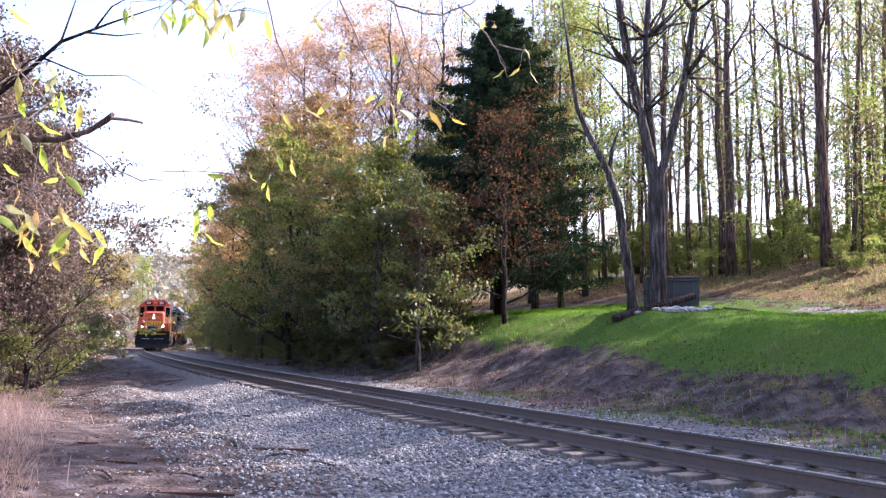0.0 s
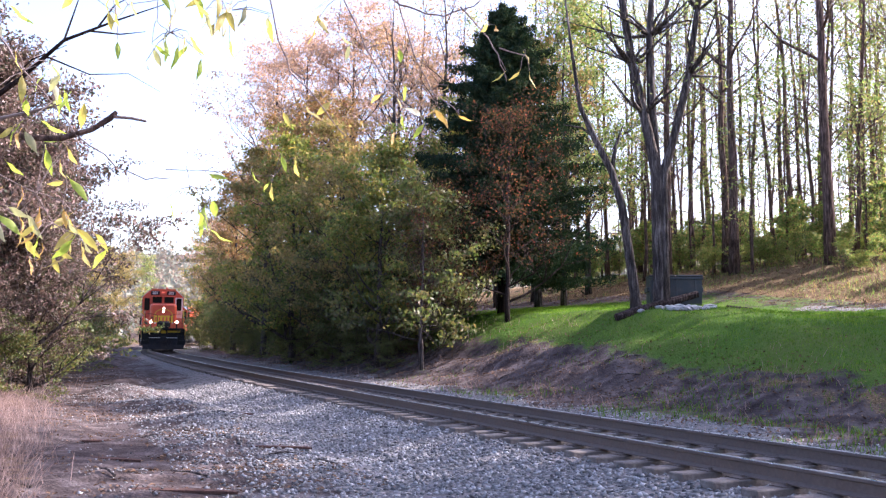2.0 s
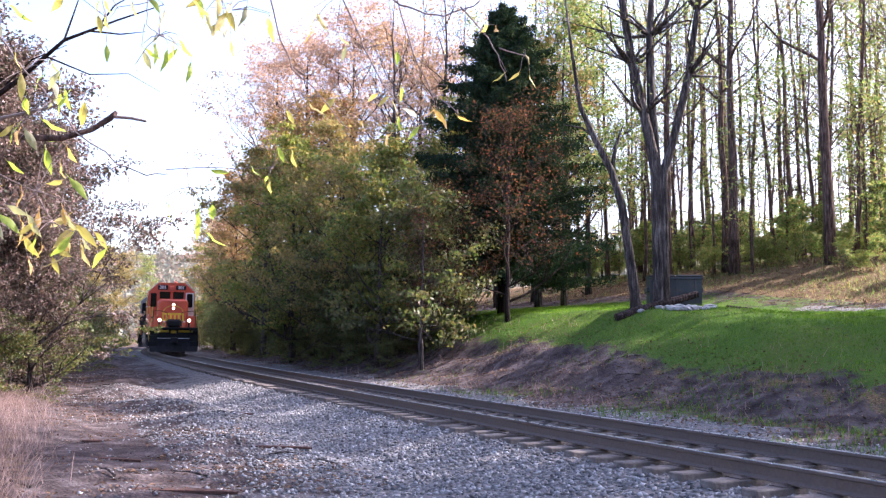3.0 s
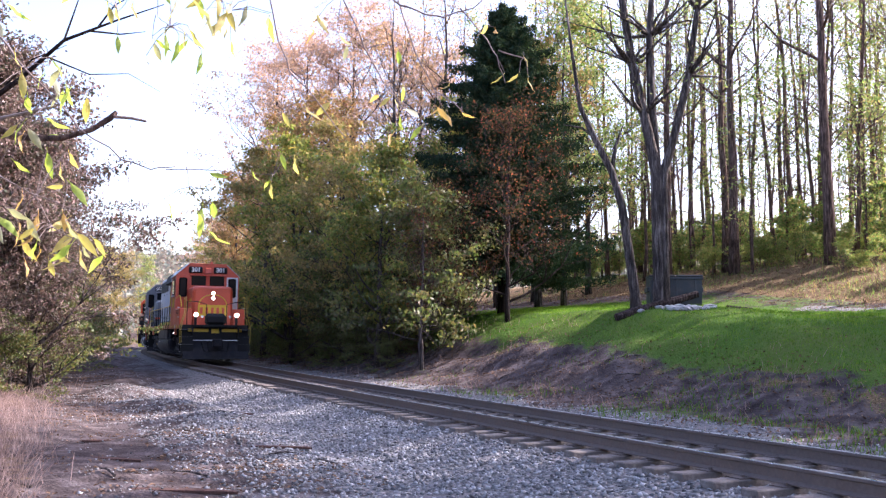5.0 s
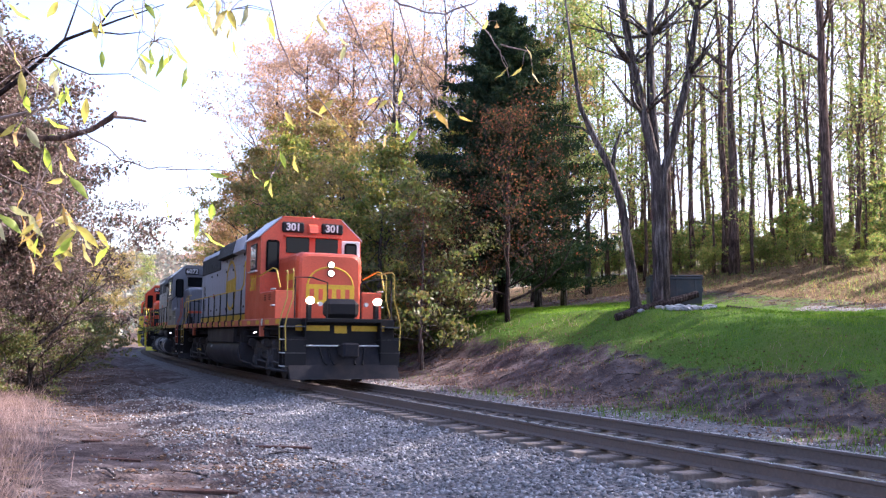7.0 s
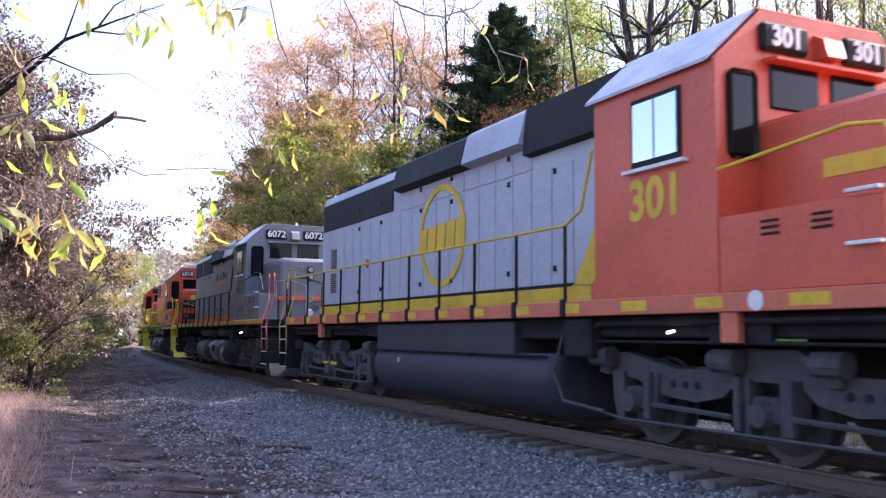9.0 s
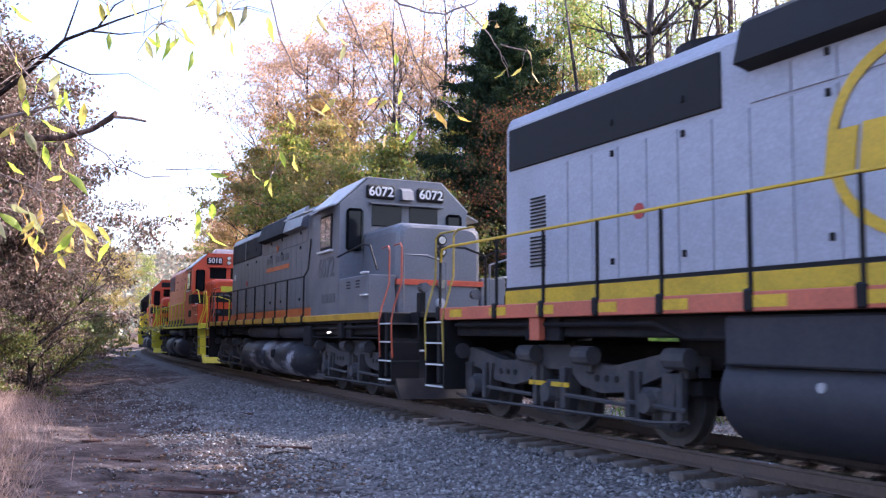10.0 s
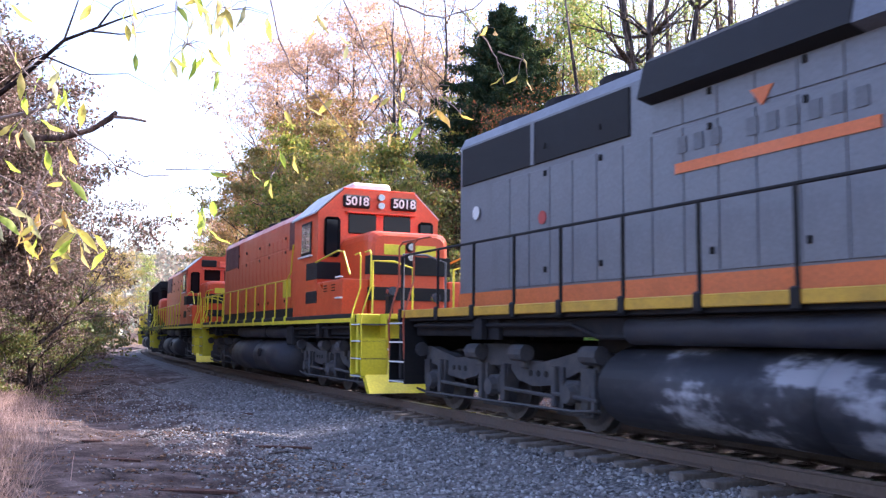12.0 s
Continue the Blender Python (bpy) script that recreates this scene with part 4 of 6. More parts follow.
def truck_side():
    """One side frame of a three-axle truck, looking along y, with pedestals and springs."""
    g = Geo()
    edge = [(-2.8, 1.04), (-2.3, 1.08), (-1.75, 0.98), (-1.3, 0.9), (-0.8, 0.93), (-0.38, 1.14), (0.38, 1.14), (0.8, 0.93), (1.3, 0.9), (1.75, 0.98), (2.3, 1.08), (2.8, 1.04),
            (2.8, 0.82), (2.35, 0.8), (2.05, 0.76), (1.55, 0.6), (1.05, 0.56), (0.62, 0.64), (0.38, 0.82), (-0.38, 0.82), (-0.62, 0.64), (-1.05, 0.56), (-1.55, 0.6), (-2.05, 0.76), (-2.35, 0.8), (-2.8, 0.82)]
    k = len(edge)
    g.v += [(x, y, z) for y in (-0.09, 0.09) for x, z in edge]
    g.f += [(i, (i + 1) % k, (i + 1) % k + k, i + k) for i in range(k)]
    for i in range(11):
        a, b = i, k - 2 - i
        g.f += [(a, a + 1, b, b + 1), (a + k, a + 1 + k, b + k, b + 1 + k)] if i < 11 else []
    for a in AXLES:
        for s in (-1, 1):
            g.prism([(a + s * 0.2, 0.85), (a + s * 0.44, 0.85), (a + s * 0.4, 0.5), (a + s * 0.32, 0.26), (a + s * 0.2, 0.26)], "y", -0.13, 0.06)
        g.box(a - 0.18, a + 0.18, -0.15, 0.1, 0.4, 0.68, 0.04)
        g.tube([(a, -0.15, 0.51), (a, -0.24, 0.51)], [0.15, 0.12], 12)
        g.box(a - 0.42, a + 0.42, -0.1, 0.02, 0.22, 0.29, 0.02)
    for a in (-2.75, -0.62, 0.7, 2.45):
        g.tube([(a, -0.2, 1.02), (a + 0.36, -0.2, 1.02)], [0.12, 0.12], 10)
        g.box(a + 0.1, a + 0.24, -0.16, 0.0, 0.8, 1.0, 0.02)
    for a, b in ((-1.65, -0.4), (0.42, 1.7), (1.7, 2.7)):
        g.tube([(a, -0.18, 0.5), (b, -0.18, 0.46)], 0.03, 6)
    for a in (-1.75, -0.32, 0.36, 1.7, 2.6):
        g.box(a - 0.05, a + 0.05, -0.2, -0.1, 0.32, 0.86, 0.015)
    g.tube([(-2.7, -0.15, 0.34), (-2.2, -0.2, 0.3), (2.2, -0.2, 0.3), (2.7, -0.15, 0.34)], 0.022, 5)
    return mesh_of("side_frame", g, TRUCKM)


SIDE_FRAME = truck_side()
# raised black disc, standing in for the shade inside a side frame hole
HOLE_DISC = mesh_of("hole_disc", Geo().tube([(0, -0.006, 0), (0, 0.006, 0)], [0.045, 0.045], 10), BLACK)
BOLSTER = mesh_of("bolster", Geo().box(-0.35, 0.35, -1.0, 1.0, 0.72, 1.2, 0.05).box(-2.7, -2.5, -1.0, 1.0, 0.6, 0.8, 0.03).box(2.5, 2.7, -1.0, 1.0, 0.6, 0.8, 0.03).box(-1.9, -1.0, -0.5, 0.5, 0.3, 0.85, 0.08).box(1.0, 1.9, -0.5, 0.5, 0.3, 0.85, 0.08), GRIME)
LATCH = mesh_of("door_latch", Geo().box(-0.022, 0.022, -0.025, 0.025, -0.04, 0.04, 0.006), BLACK)
WHEELS = []


def build_loco(spec):
    c = spec
    top = tagged(new("locomotive"), c["label"], "locomotive", "locomotives of the train")

    def bar(name, g, mat, parent=top, label="", smooth=False):
        return part(name, g, mat, parent, label, smooth)
    near_sides = (-1, 1)
    # frame, deck and sills
    bar("underframe", Geo().box(-9.3, 9.3, -1.3, 1.3, 1.25, 1.5, 0.02).box(-9.4, 9.4, -1.46, 1.46, 1.5, 1.66, 0.01).box(-4.5, 4.5, -0.8, 0.8, 0.9, 1.3, 0.03), GRIME)
    for s in near_sides:
        bar("side_sill", Geo().box(-9.35, 9.08, s * 1.46 if s > 0 else -1.53, 1.53 if s > 0 else -1.46, c.get("sill_z", 1.5), 1.69, 0.01), c["sill"])
        if c.get("reflectors"):
            for i in range(15):
                x = -8.9 + i * 1.25
                bar("reflector", Geo().box(x, x + (0.46 if i % 2 else 0.4), s * 1.53 - 0.005, s * 1.53 + 0.005, 1.54, 1.655), YELLOW)
        if c.get("sill_line"):
            bar("sill_stripe", Geo().box(-9.3, 9.05, s * 1.533 - 0.004, s * 1.533 + 0.004, 1.515, 1.6), c["sill_line"])
    # long hood
    prof = [(-0.92, 1.66), (-0.92, 4.42), (-0.84, 4.58), (-0.6, 4.66), (0.6, 4.66), (0.84, 4.58), (0.92, 4.42), (0.92, 1.66)]
    hood = bar("long_hood", Geo().prism(prof, "x", -8.2, 4.4), c["hood"])
    door_w = 0.56
    door = mesh_of("hood_door", Geo().box(0.012, door_w - 0.012, -0.012, 0.012, 1.98, 3.66, 0.006), c["hood"])
    short = mesh_of("hood_door", Geo().box(0.012, door_w - 0.012, -0.012, 0.012, 3.7, 4.02, 0.006), c["hood"])
    for s in near_sides:
        for i in range(20):
            x = -7.1 + i * door_w
            if x > 4.0 - door_w:
                break
            if c.get("diag") and x > 2.9 and s < 0:
                continue
            d = new("hood_door", door)
            d.parent, d.matrix_basis = hood, pose(x, s * 0.925, 0)
            if x > -3.2 and x < 1.6:
                d2 = new("hood_door", short)
                d2.parent, d2.matrix_basis = hood, pose(x, s * 0.925, 0)
            for z in (2.12, 3.5, 3.9):
                if (i + int(z * 2)) % 3 == 0:
                    la = new("door_latch", LATCH)
                    la.parent, la.matrix_basis = hood, pose(x + (0.1 if i % 2 else 0.45), s * 0.945, z + 0.04 * (i % 3))
        # intake louvres by the rear end
        for z0 in ((2.25, 2.82) if c.get("lit") else ()):
            for j in range(9):
                bar("louvre", Geo().box(-7.5, -7.1, s * 0.93 - 0.012, s * 0.93 + 0.012, z0 + j * 0.052, z0 + j * 0.052 + 0.022), BLACK, hood)
        # radiator and filter screens
        if c.get("plain"):
            for x0, x1 in ((-7.9, -5.6), (1.6, 3.9)):
                bar("radiator_grille", Geo().box(x0, x1, s * 0.925 - 0.025, s * 0.925 + 0.025, 3.6, 4.38, 0.01), RED_GRILLE, hood)
            continue
        bar("radiator_grille", Geo().box(-8.1, -3.6, s * 0.925 - 0.025, s * 0.925 + 0.025, 3.75, 4.38, 0.01), GRILLE, hood)
        for xm in ((-5.9,) if c.get("post") else ()):
            bar("grille_post", Geo().box(xm, xm + 0.09, s * 0.955 - 0.01, s * 0.955 + 0.01, 3.75, 4.38), c["hood"], hood)
        fl = [(s * 0.9, 4.64), (s * 1.02, 4.55), (s * 1.14, 4.1), (s * 0.9, 4.04)]
        bar("brake_grid_screen", Geo().prism(fl, "x", -3.2, -0.15), GRILLE, hood)
        bar("brake_grid_housing", Geo().prism([(s * 0.9, 4.66), (s * 1.0, 4.58), (s * 1.12, 4.1), (s * 0.9, 4.04)], "x", -0.15, 1.78), c["hood"], hood)
        if c.get("filter_screen", True):
            bar("filter_screen", Geo().prism([(s * 0.9, 4.67), (s * 1.0, 4.62), (s * 1.06, 3.92), (s * 0.9, 3.88)], "x", 1.8, 4.25), GRILLE, hood)
    for x in (-7.3, -5.9, -4.5, -2.4, -0.9):
        bar("roof_fan", Geo().tube([(x, 0, 4.64), (x, 0, 4.8)], [0.62, 0.6], 20), GRIME, hood)
    bar("exhaust_stack", Geo().box(0.6, 1.3, -0.25, 0.25, 4.6, 4.85, 0.03), GRIME, hood)
    if c.get("rear_lights"):
        bar("rear_headlight", Geo().box(-8.32, -8.2, -0.2, 0.2, 4.0, 4.35, 0.03), BLACK, hood)
    # cab
    # pale roof slopes carry the sky's reflection in their colour, on orange cabs too
    roof_c = c.get("roof", ROOFW)
    cab = bar("cab", Geo().prism([(-1.5, 1.66), (-1.5, 4.08), (-0.88, 4.66), (0.88, 4.66), (1.5, 4.08), (1.5, 1.66)], "x", 4.3, 6.42), c["cab"])
    for s in near_sides:
        bar("cab_roof", Geo().prism([(s * 1.56, 4.05), (s * 1.56, 4.09), (s * 0.9, 4.7), (s * 0.9, 4.665)], "x", 4.2, 6.36), roof_c, cab)
        bar("window_frame", Geo().box(5.05, 5.9, s * 1.5 - 0.025, s * 1.5 + 0.025, 3.14, 3.92, 0.01), BLACK, cab)
        for x0 in (5.1, 5.49):
            bar("window_pane", Geo().box(x0, x0 + 0.36, s * 1.528 - 0.006, s * 1.528 + 0.006, 3.2, 3.86), PANE, cab)
        bar("arm_rest", Geo().box(4.95, 6.0, s * 1.5, s * 1.58 if s > 0 else s * 1.58, 3.08, 3.12), WHITE, cab) if s > 0 else bar("arm_rest", Geo().box(4.95, 6.0, -1.58, -1.5, 3.08, 3.12), WHITE, cab)
        if c.get("shades"):
            bar("sunshade", Geo().prism([(s * 1.5, 4.1), (s * 1.5, 4.13), (s * 1.95, 3.93), (s * 1.95, 3.9)], "x", 4.9, 6.1), ROOFW, cab)
            bar("sunshade", Geo().prism([(s * 0.95, 4.4), (s * 0.95, 4.43), (s * 1.65, 4.17), (s * 1.65, 4.14)], "x", 2.1, 3.9), ROOFW, cab)
        # front windows, corner window and door
        y0, y1 = sorted((s * 0.09, s * 0.78))
        bar("windscreen", Geo().box(6.41, 6.45, y0, y1, 3.62, 4.1, 0.02), GLASS, cab)
        y0, y1 = sorted((s * 0.98, s * 1.36))
        bar("front_door_window", Geo().box(6.41, 6.45, y0, y1, 3.05, 3.98, 0.06), GLASS, cab)
        y0, y1 = sorted((s * 0.26, s * 0.92))
        if s > 0 and c.get("lit"):
            bar("door_frame", Geo().box(6.405, 6.43, 0.9, 1.46, 2.3, 4.05, 0.01), WHITE, cab, "white front door frame")
        nb = bar("number_board", Geo().box(6.4, 6.5, y0, y1, 4.22, 4.53, 0.04), BLACK, cab)
        if c.get("front_no"):
            words(c["front_no"], 0.29, WHITE, nb, Matrix.Translation((6.505, s * 0.59, 4.37)) @ FRONT)
    bar("cab_roof_top", Geo().box(4.25, 6.4, -0.9, 0.9, 4.665, 4.7, 0.01), c.get("roof_top", c["cab"]), cab)
    bar("cab_visor", Geo().prism([(6.4, 4.15), (6.62, 4.12), (6.62, 4.09), (6.4, 4.09)], "y", -0.86, 0.86), c["cab"], cab)
    for z in ((4.3, 4.5) if c.get("aircon") else ()):
        bar("headlight", Geo().tube([(6.42, 0, z), (6.55, 0, z)], [0.09, 0.08], 14), LAMP_OFF, cab)
    if not c.get("aircon"):
        bar("bell_hood", Geo().prism([(6.42, 4.22), (6.62, 4.22), (6.56, 4.42), (6.42, 4.5)], "y", -0.13, 0.13), c["cab"], cab)
    bar("bell", Geo().tube([(5.3, 0.3, 4.7), (5.3, 0.3, 4.78), (5.3, 0.3, 4.9)], [0.12, 0.1, 0.03], 10), c["cab"], cab)
    if c.get("aircon"):
        bar("air_conditioner", Geo().box(4.9, 5.8, -0.5, 0.5, 4.7, 4.95, 0.06), WHITE, cab, "white roof air conditioner")
    # nose and side lockers
    sect = [(-0.95, 1.66), (-0.95, 3.3), (-0.92, 3.41), (-0.84, 3.48), (-0.72, 3.51), (0.72, 3.51), (0.84, 3.48), (0.92, 3.41), (0.95, 3.3), (0.95, 1.66)]
    ng, n = Geo(), len(sect)
    for x, wy, drop in ((6.4, 1.0, 0.0), (8.1, 1.0, 0.0), (8.26, 0.97, 0.02), (8.36, 0.91, 0.06), (8.4, 0.84, 0.12)):
        ng.v += [(x, y * wy, z - (drop if z > 2 else 0)) for y, z in sect]
    ng.f += [(i * n + j, i * n + (j + 1) % n, (i + 1) * n + (j + 1) % n, (i + 1) * n + j) for i in range(4) for j in range(n)] + [tuple(range(n)), tuple(range(4 * n, 5 * n))]
    nose = bar("short_hood", ng, c["nose"])
    for s in near_sides:
        y0, y1 = sorted((s * 0.93, s * 1.5))
        bar("battery_box", Geo().box(6.42, 8.35, y0, y1, 1.68, 2.44, 0.02), c["cab"], nose)
        for z in (2.02, 2.46):
            bar("nose_step", Geo().box(8.0, 8.34, *sorted((s * 1.48, s * 1.56)), z, z + 0.035, 0.006), WHITE, nose)
        # raised black bars stand in for the dark inside the vent slots
        for x in (7.0, 7.6):
            for j in range(3):
                bar("slot_bar", Geo().box(x, x + 0.22, s * 1.505 - 0.006, s * 1.505 + 0.006, 2.2 + j * 0.06, 2.225 + j * 0.06), BLACK, nose)
    for z in (2.93, 3.16):
        bar("lamp_ring", Geo().tube([(8.3, 0, z), (8.465, 0, z)], [0.11, 0.105], 16), BLACK, nose)
        bar("headlight", Geo().tube([(8.38, 0, z), (8.48, 0, z)], [0.08, 0.075], 16), LAMP if c.get("lit") else LAMP_OFF, nose, "lit headlight" if c.get("lit") else "")
    if c.get("black_nose"):
        for z0, z1 in ((2.55, 2.95), (2.0, 2.28)):
            bar("nose_band", Geo().box(6.5, 8.44, -0.94, 0.94, z0, z1, 0.005), BLACK, nose)
            if z0 > 2.4:
                for s in near_sides:
                    bar("nose_emblem", Geo().box(8.4, 8.415, *sorted((s * 0.12, s * 0.6)), 2.98, 3.2, 0.003), LEMON, nose, "yellow emblem patch")
            bar("cab_band", Geo().box(5.5, 6.44, -1.51, 1.51, z0 - 0.02, z1 - 0.02, 0.005), BLACK, cab)
    if c.get("nose_patch"):
        for s in near_sides:
            for z0 in (1.95, 2.35, 2.75):
                bar("nose_bar", Geo().box(7.25, 8.1, s * 0.953 - 0.006, s * 0.953 + 0.006, z0, z0 + 0.18), YELLOW, nose)
        bar("nose_panel", Geo().box(8.4, 8.415, -0.68, 0.68, 2.1, 2.62, 0.003), YELLOW, nose, "yellow emblem panel")
        for i in range(5):
            bar("emblem_bar", Geo().box(8.41, 8.424, -0.58 + i * 0.25, -0.46 + i * 0.25, 2.2, 2.5), ORANGE, nose)
        arcp = [(8.405, 0.64 * math.cos(t), 2.6 + 0.5 * math.sin(t)) for t in [math.pi * k / 14 for k in range(15)]]
        bar("emblem_ring", Geo().tube(arcp, 0.025, 6), YELLOW, nose)
    if c.get("nose_stripe"):
        bar("nose_stripe", Geo().box(8.2, 8.435, -0.94, 0.94, 2.25, 2.36, 0.004), ORANGE, nose)
        bar("nose_lamp", Geo().tube([(8.4, 0, 2.28), (8.5, 0, 2.28)], [0.1, 0.09], 14), LAMP_OFF, nose)
        bar("plug_cover", Geo().tube([(8.4, 0, 1.9), (8.48, 0, 1.9)], [0.11, 0.09], 14), ROOFW, nose)
    # ends: pilot, plough, steps, coupler
    for e in (1, -1):
        def ex(x0, x1):
            return tuple(sorted((e * x0, e * x1)))
        a, b = ex(9.3, 9.42)
        mat = c["pilot"]
        pilot = bar("pilot", Geo().box(a, b, -1.5, 1.5, 0.5, 1.68, 0.02), mat)
        if e > 0:
            bar("snow_plough", Geo().prism([(9.42, 0.95), (9.5, 0.95), (9.75, 0.5), (10.05, 0.14), (9.9, 0.14), (9.5, 0.55)], "y", -1.45, 1.45), c["plough"])
        a, b = ex(9.4, 10.4)
        coup = bar("coupler", Geo().box(a, b, -0.12, 0.12, 0.74, 1.0, 0.03).box(*ex(10.15, 10.48), -0.22, 0.2, 0.68, 1.06, 0.05), GRIME)
        for s in near_sides:
            y0, y1 = sorted((s * 1.0, s * 1.53))
            st = bar("stepwell", Geo().box(*ex(9.08, 9.12), y0, y1, 0.42, 1.68).box(*ex(9.72, 9.76), y0, y1, 0.42, 1.2).box(*ex(9.1, 9.76), *sorted((s * 1.0, s * 1.03)), 0.42, 1.68), c["steps"])
            for k, z in enumerate((0.44, 0.78, 1.12, 1.45)):
                bar("step", Geo().box(*ex(9.1, 9.76), y0, y1, z, z + 0.03), TREAD, st)
                bar("step_edge", Geo().box(*ex(9.12, 9.74), *sorted((s * 1.53, s * 1.545)), z + 0.004, z + 0.028), WHITE, st)
            for xx in (9.12, 9.76):
                bar("grab_rail", Geo().tube([(e * xx, s * 1.52, 0.85), (e * xx, s * 1.55, 1.5), (e * (xx - 0.02), s * 1.5, 1.75), (e * xx, s * 1.36, 2.2), (e * xx, s * 1.36, 2.85), (e * (xx - 0.12), s * 1.34, 2.93), (e * (xx - 0.55), s * 1.3, 2.93)], 0.018, 6), c["grab"])
        for s in near_sides:
            bar("end_handrail", Geo().tube([(e * 9.7, s * 0.45, 1.68), (e * 9.7, s * 0.45, 2.6), (e * 9.7, s * 0.85, 2.72), (e * 9.7, s * 1.3, 2.72), (e * 9.7, s * 1.3, 1.68)], 0.022, 6), c["endrail"])
        bar("end_platform", Geo().box(*ex(9.3, 9.8), -1.0, 1.0, 1.58, 1.68, 0.01), c["pilot"])
        if e < 0:
            for s in near_sides:
                bar("marker_lamp", Geo().tube([(-9.75, s * 0.6, 1.95), (-9.85, s * 0.6, 1.95)], [0.09, 0.08], 12), LAMP_OFF)
        for y in (-0.35, -0.6, 0.35, 0.6):
            bar("air_hose", Geo().tube([(e * 9.45, y, 0.95), (e * 9.62, y, 0.9), (e * 9.72, y * 0.9, 0.6), (e * 9.85, y * 0.8, 0.5)], 0.025, 6), BLACK)
        bar("uncoupling_lever", Geo().tube([(e * 9.55, -1.4, 1.15), (e * 9.6, -1.0, 0.98), (e * 9.6, 1.0, 0.98), (e * 9.55, 1.4, 1.15)], 0.02, 5), WHITE)
    if c.get("lit"):
        bar("draft_box", Geo().box(9.25, 9.6, -0.48, 0.48, 1.66, 2.2, 0.14), BLACK, top, "black rounded box on the front platform")
        bar("yellow_plate", Geo().box(9.4, 9.45, -0.17, 0.17, 1.3, 1.5, 0.01), YELLOW)
        for s in near_sides:
            bar("marker_lens", Geo().tube([(9.62, s * 0.62, 2.05), (9.68, s * 0.62, 2.05)], [0.06, 0.055], 12), ROOFW)
            bar("yellow_sill", Geo().box(9.42, 9.46, *sorted((s * 0.3, s * 1.2)), 1.36, 1.5), YELLOW)
    # front corner lamps
    for s in near_sides:
        bar("ditch_light", Geo().tube([(9.62, s * 0.908, 2.13), (9.8, s * 0.908, 2.13)], [0.085, 0.09], 16), LAMP if c.get("lit") else LAMP_OFF, top, "lit ditch light" if c.get("lit") else "")
        bar("lamp_bracket", Geo().box(9.5, 9.7, s * 0.908 - 0.05, s * 0.908 + 0.05, 1.66, 2.04, 0.01), BLACK)
    # walkway rails
    posts = [-9.3] + [x + c.get("post_shift", 0.0) for x in (-7.5, -6.28, -5.1, -3.94, -2.66, -1.4, -0.13, 1.13, 2.4)] + [3.64]
    for s in near_sides:
        for x in posts:
            bar("stanchion", Geo().tube([(x, s * 1.5, 1.5), (x, s * 1.5, 2.64)], 0.024, 6).box(x - 0.06, x + 0.06, s * 1.53 - 0.03, s * 1.53 + 0.03, 1.5, 1.72, 0.02), c["post_c"])
        bar("handrail", Geo().tube([(-9.3, s * 1.5, 2.4), (-9.25, s * 1.5, 2.62), (-9.0, s * 1.5, 2.65), (3.64, s * 1.5, 2.65), (4.0, s * 1.5, 2.8), (4.28, s * 1.52, 3.5)], 0.02, 6), c["rail_c"])
        bar("nose_handrail", Geo().tube([(6.5, s * 1.56, 2.9), (8.0, s * 1.5, 3.05), (8.35, s * 1.48, 3.0), (8.7, s * 1.45, 2.5)], 0.02, 6), c["rail_c"])
    # tank and reservoirs
    if c["tank"] == "slab":
        for s in near_sides:
            k = 18
            arc = [(s * (0.72 + 0.75 * math.cos(t)), 0.7 + 0.56 * math.sin(t)) for t in [-math.pi / 2 + (math.pi / 2 + 0.62) * i / k for i in range(k + 1)]]
            tk = Geo()
            rows = [(x, 1.0) for x in (-3.12, 3.05)] + [(3.05 + 0.2 * math.sin(t), 1 - 0.16 * (1 - math.cos(t))) for t in (0.4, 0.8, 1.2, 1.57)]
            ring = [(0, 0.14)] + arc + [(0, arc[-1][1])]
            for x, f in rows:
                tk.v += [(x, y * f, 0.7 + (z - 0.7) * f) for y, z in ring]
            n = len(ring)
            tk.f += [(i * n + j, i * n + j + 1, (i + 1) * n + j + 1, (i + 1) * n + j) for i in range(len(rows) - 1) for j in range(n - 1)]
            tk.f += [tuple(range(n)), tuple(range((len(rows) - 1) * n, len(rows) * n))]
            tank = bar("fuel_tank", tk, TANKM, top, "dark rounded fuel tank with a rolled end", True)
            tank.data.set_sharp_from_angle(angle=radians(40))
            y0, y1 = sorted((s * 0.4, s * 1.43))
            bar("tank_ledge", Geo().box(-3.1, 2.2, y0, y1, 0.98, 1.47, 0.025), TANKM, tank)
            bar("tank_seam", Geo().box(-3.1, 3.0, *sorted((s * 1.3, s * 1.455)), 0.985, 1.0, 0.004), GRIME, tank)
            bar("sight_glass", Geo().tube([(-1.9, s * 1.44, 0.82), (-1.9, s * 1.475, 0.82)], [0.05, 0.045], 10), ROOFW, tank)
    else:
        for s in near_sides:
            for x0, x1 in ((-3.55, -0.42), (-0.36, 3.1)):
                k = 14
                ring = [(s * (0.78 + 0.7 * math.cos(t)), 0.66 + 0.5 * math.sin(t)) for t in [-math.pi / 2 + math.pi * i / k for i in range(k + 1)]]
                tk = bar("fuel_tank", Geo().prism([(0, 0.16)] + ring + [(0, 1.16)], "x", x0, x1), TANKS if c["tank"] == "scraped" else TANKM, top, "black fuel tank with scraped pale patches" if c["tank"] == "scraped" else "", True)
            bar("air_reservoir", Geo().tube([(-3.3, s * 1.2, 1.33), (-3.2, s * 1.2, 1.33), (0.3, s * 1.2, 1.33), (0.4, s * 1.2, 1.33)], [0.08, 0.17, 0.17, 0.08], 14), TANKM, top, "", True)
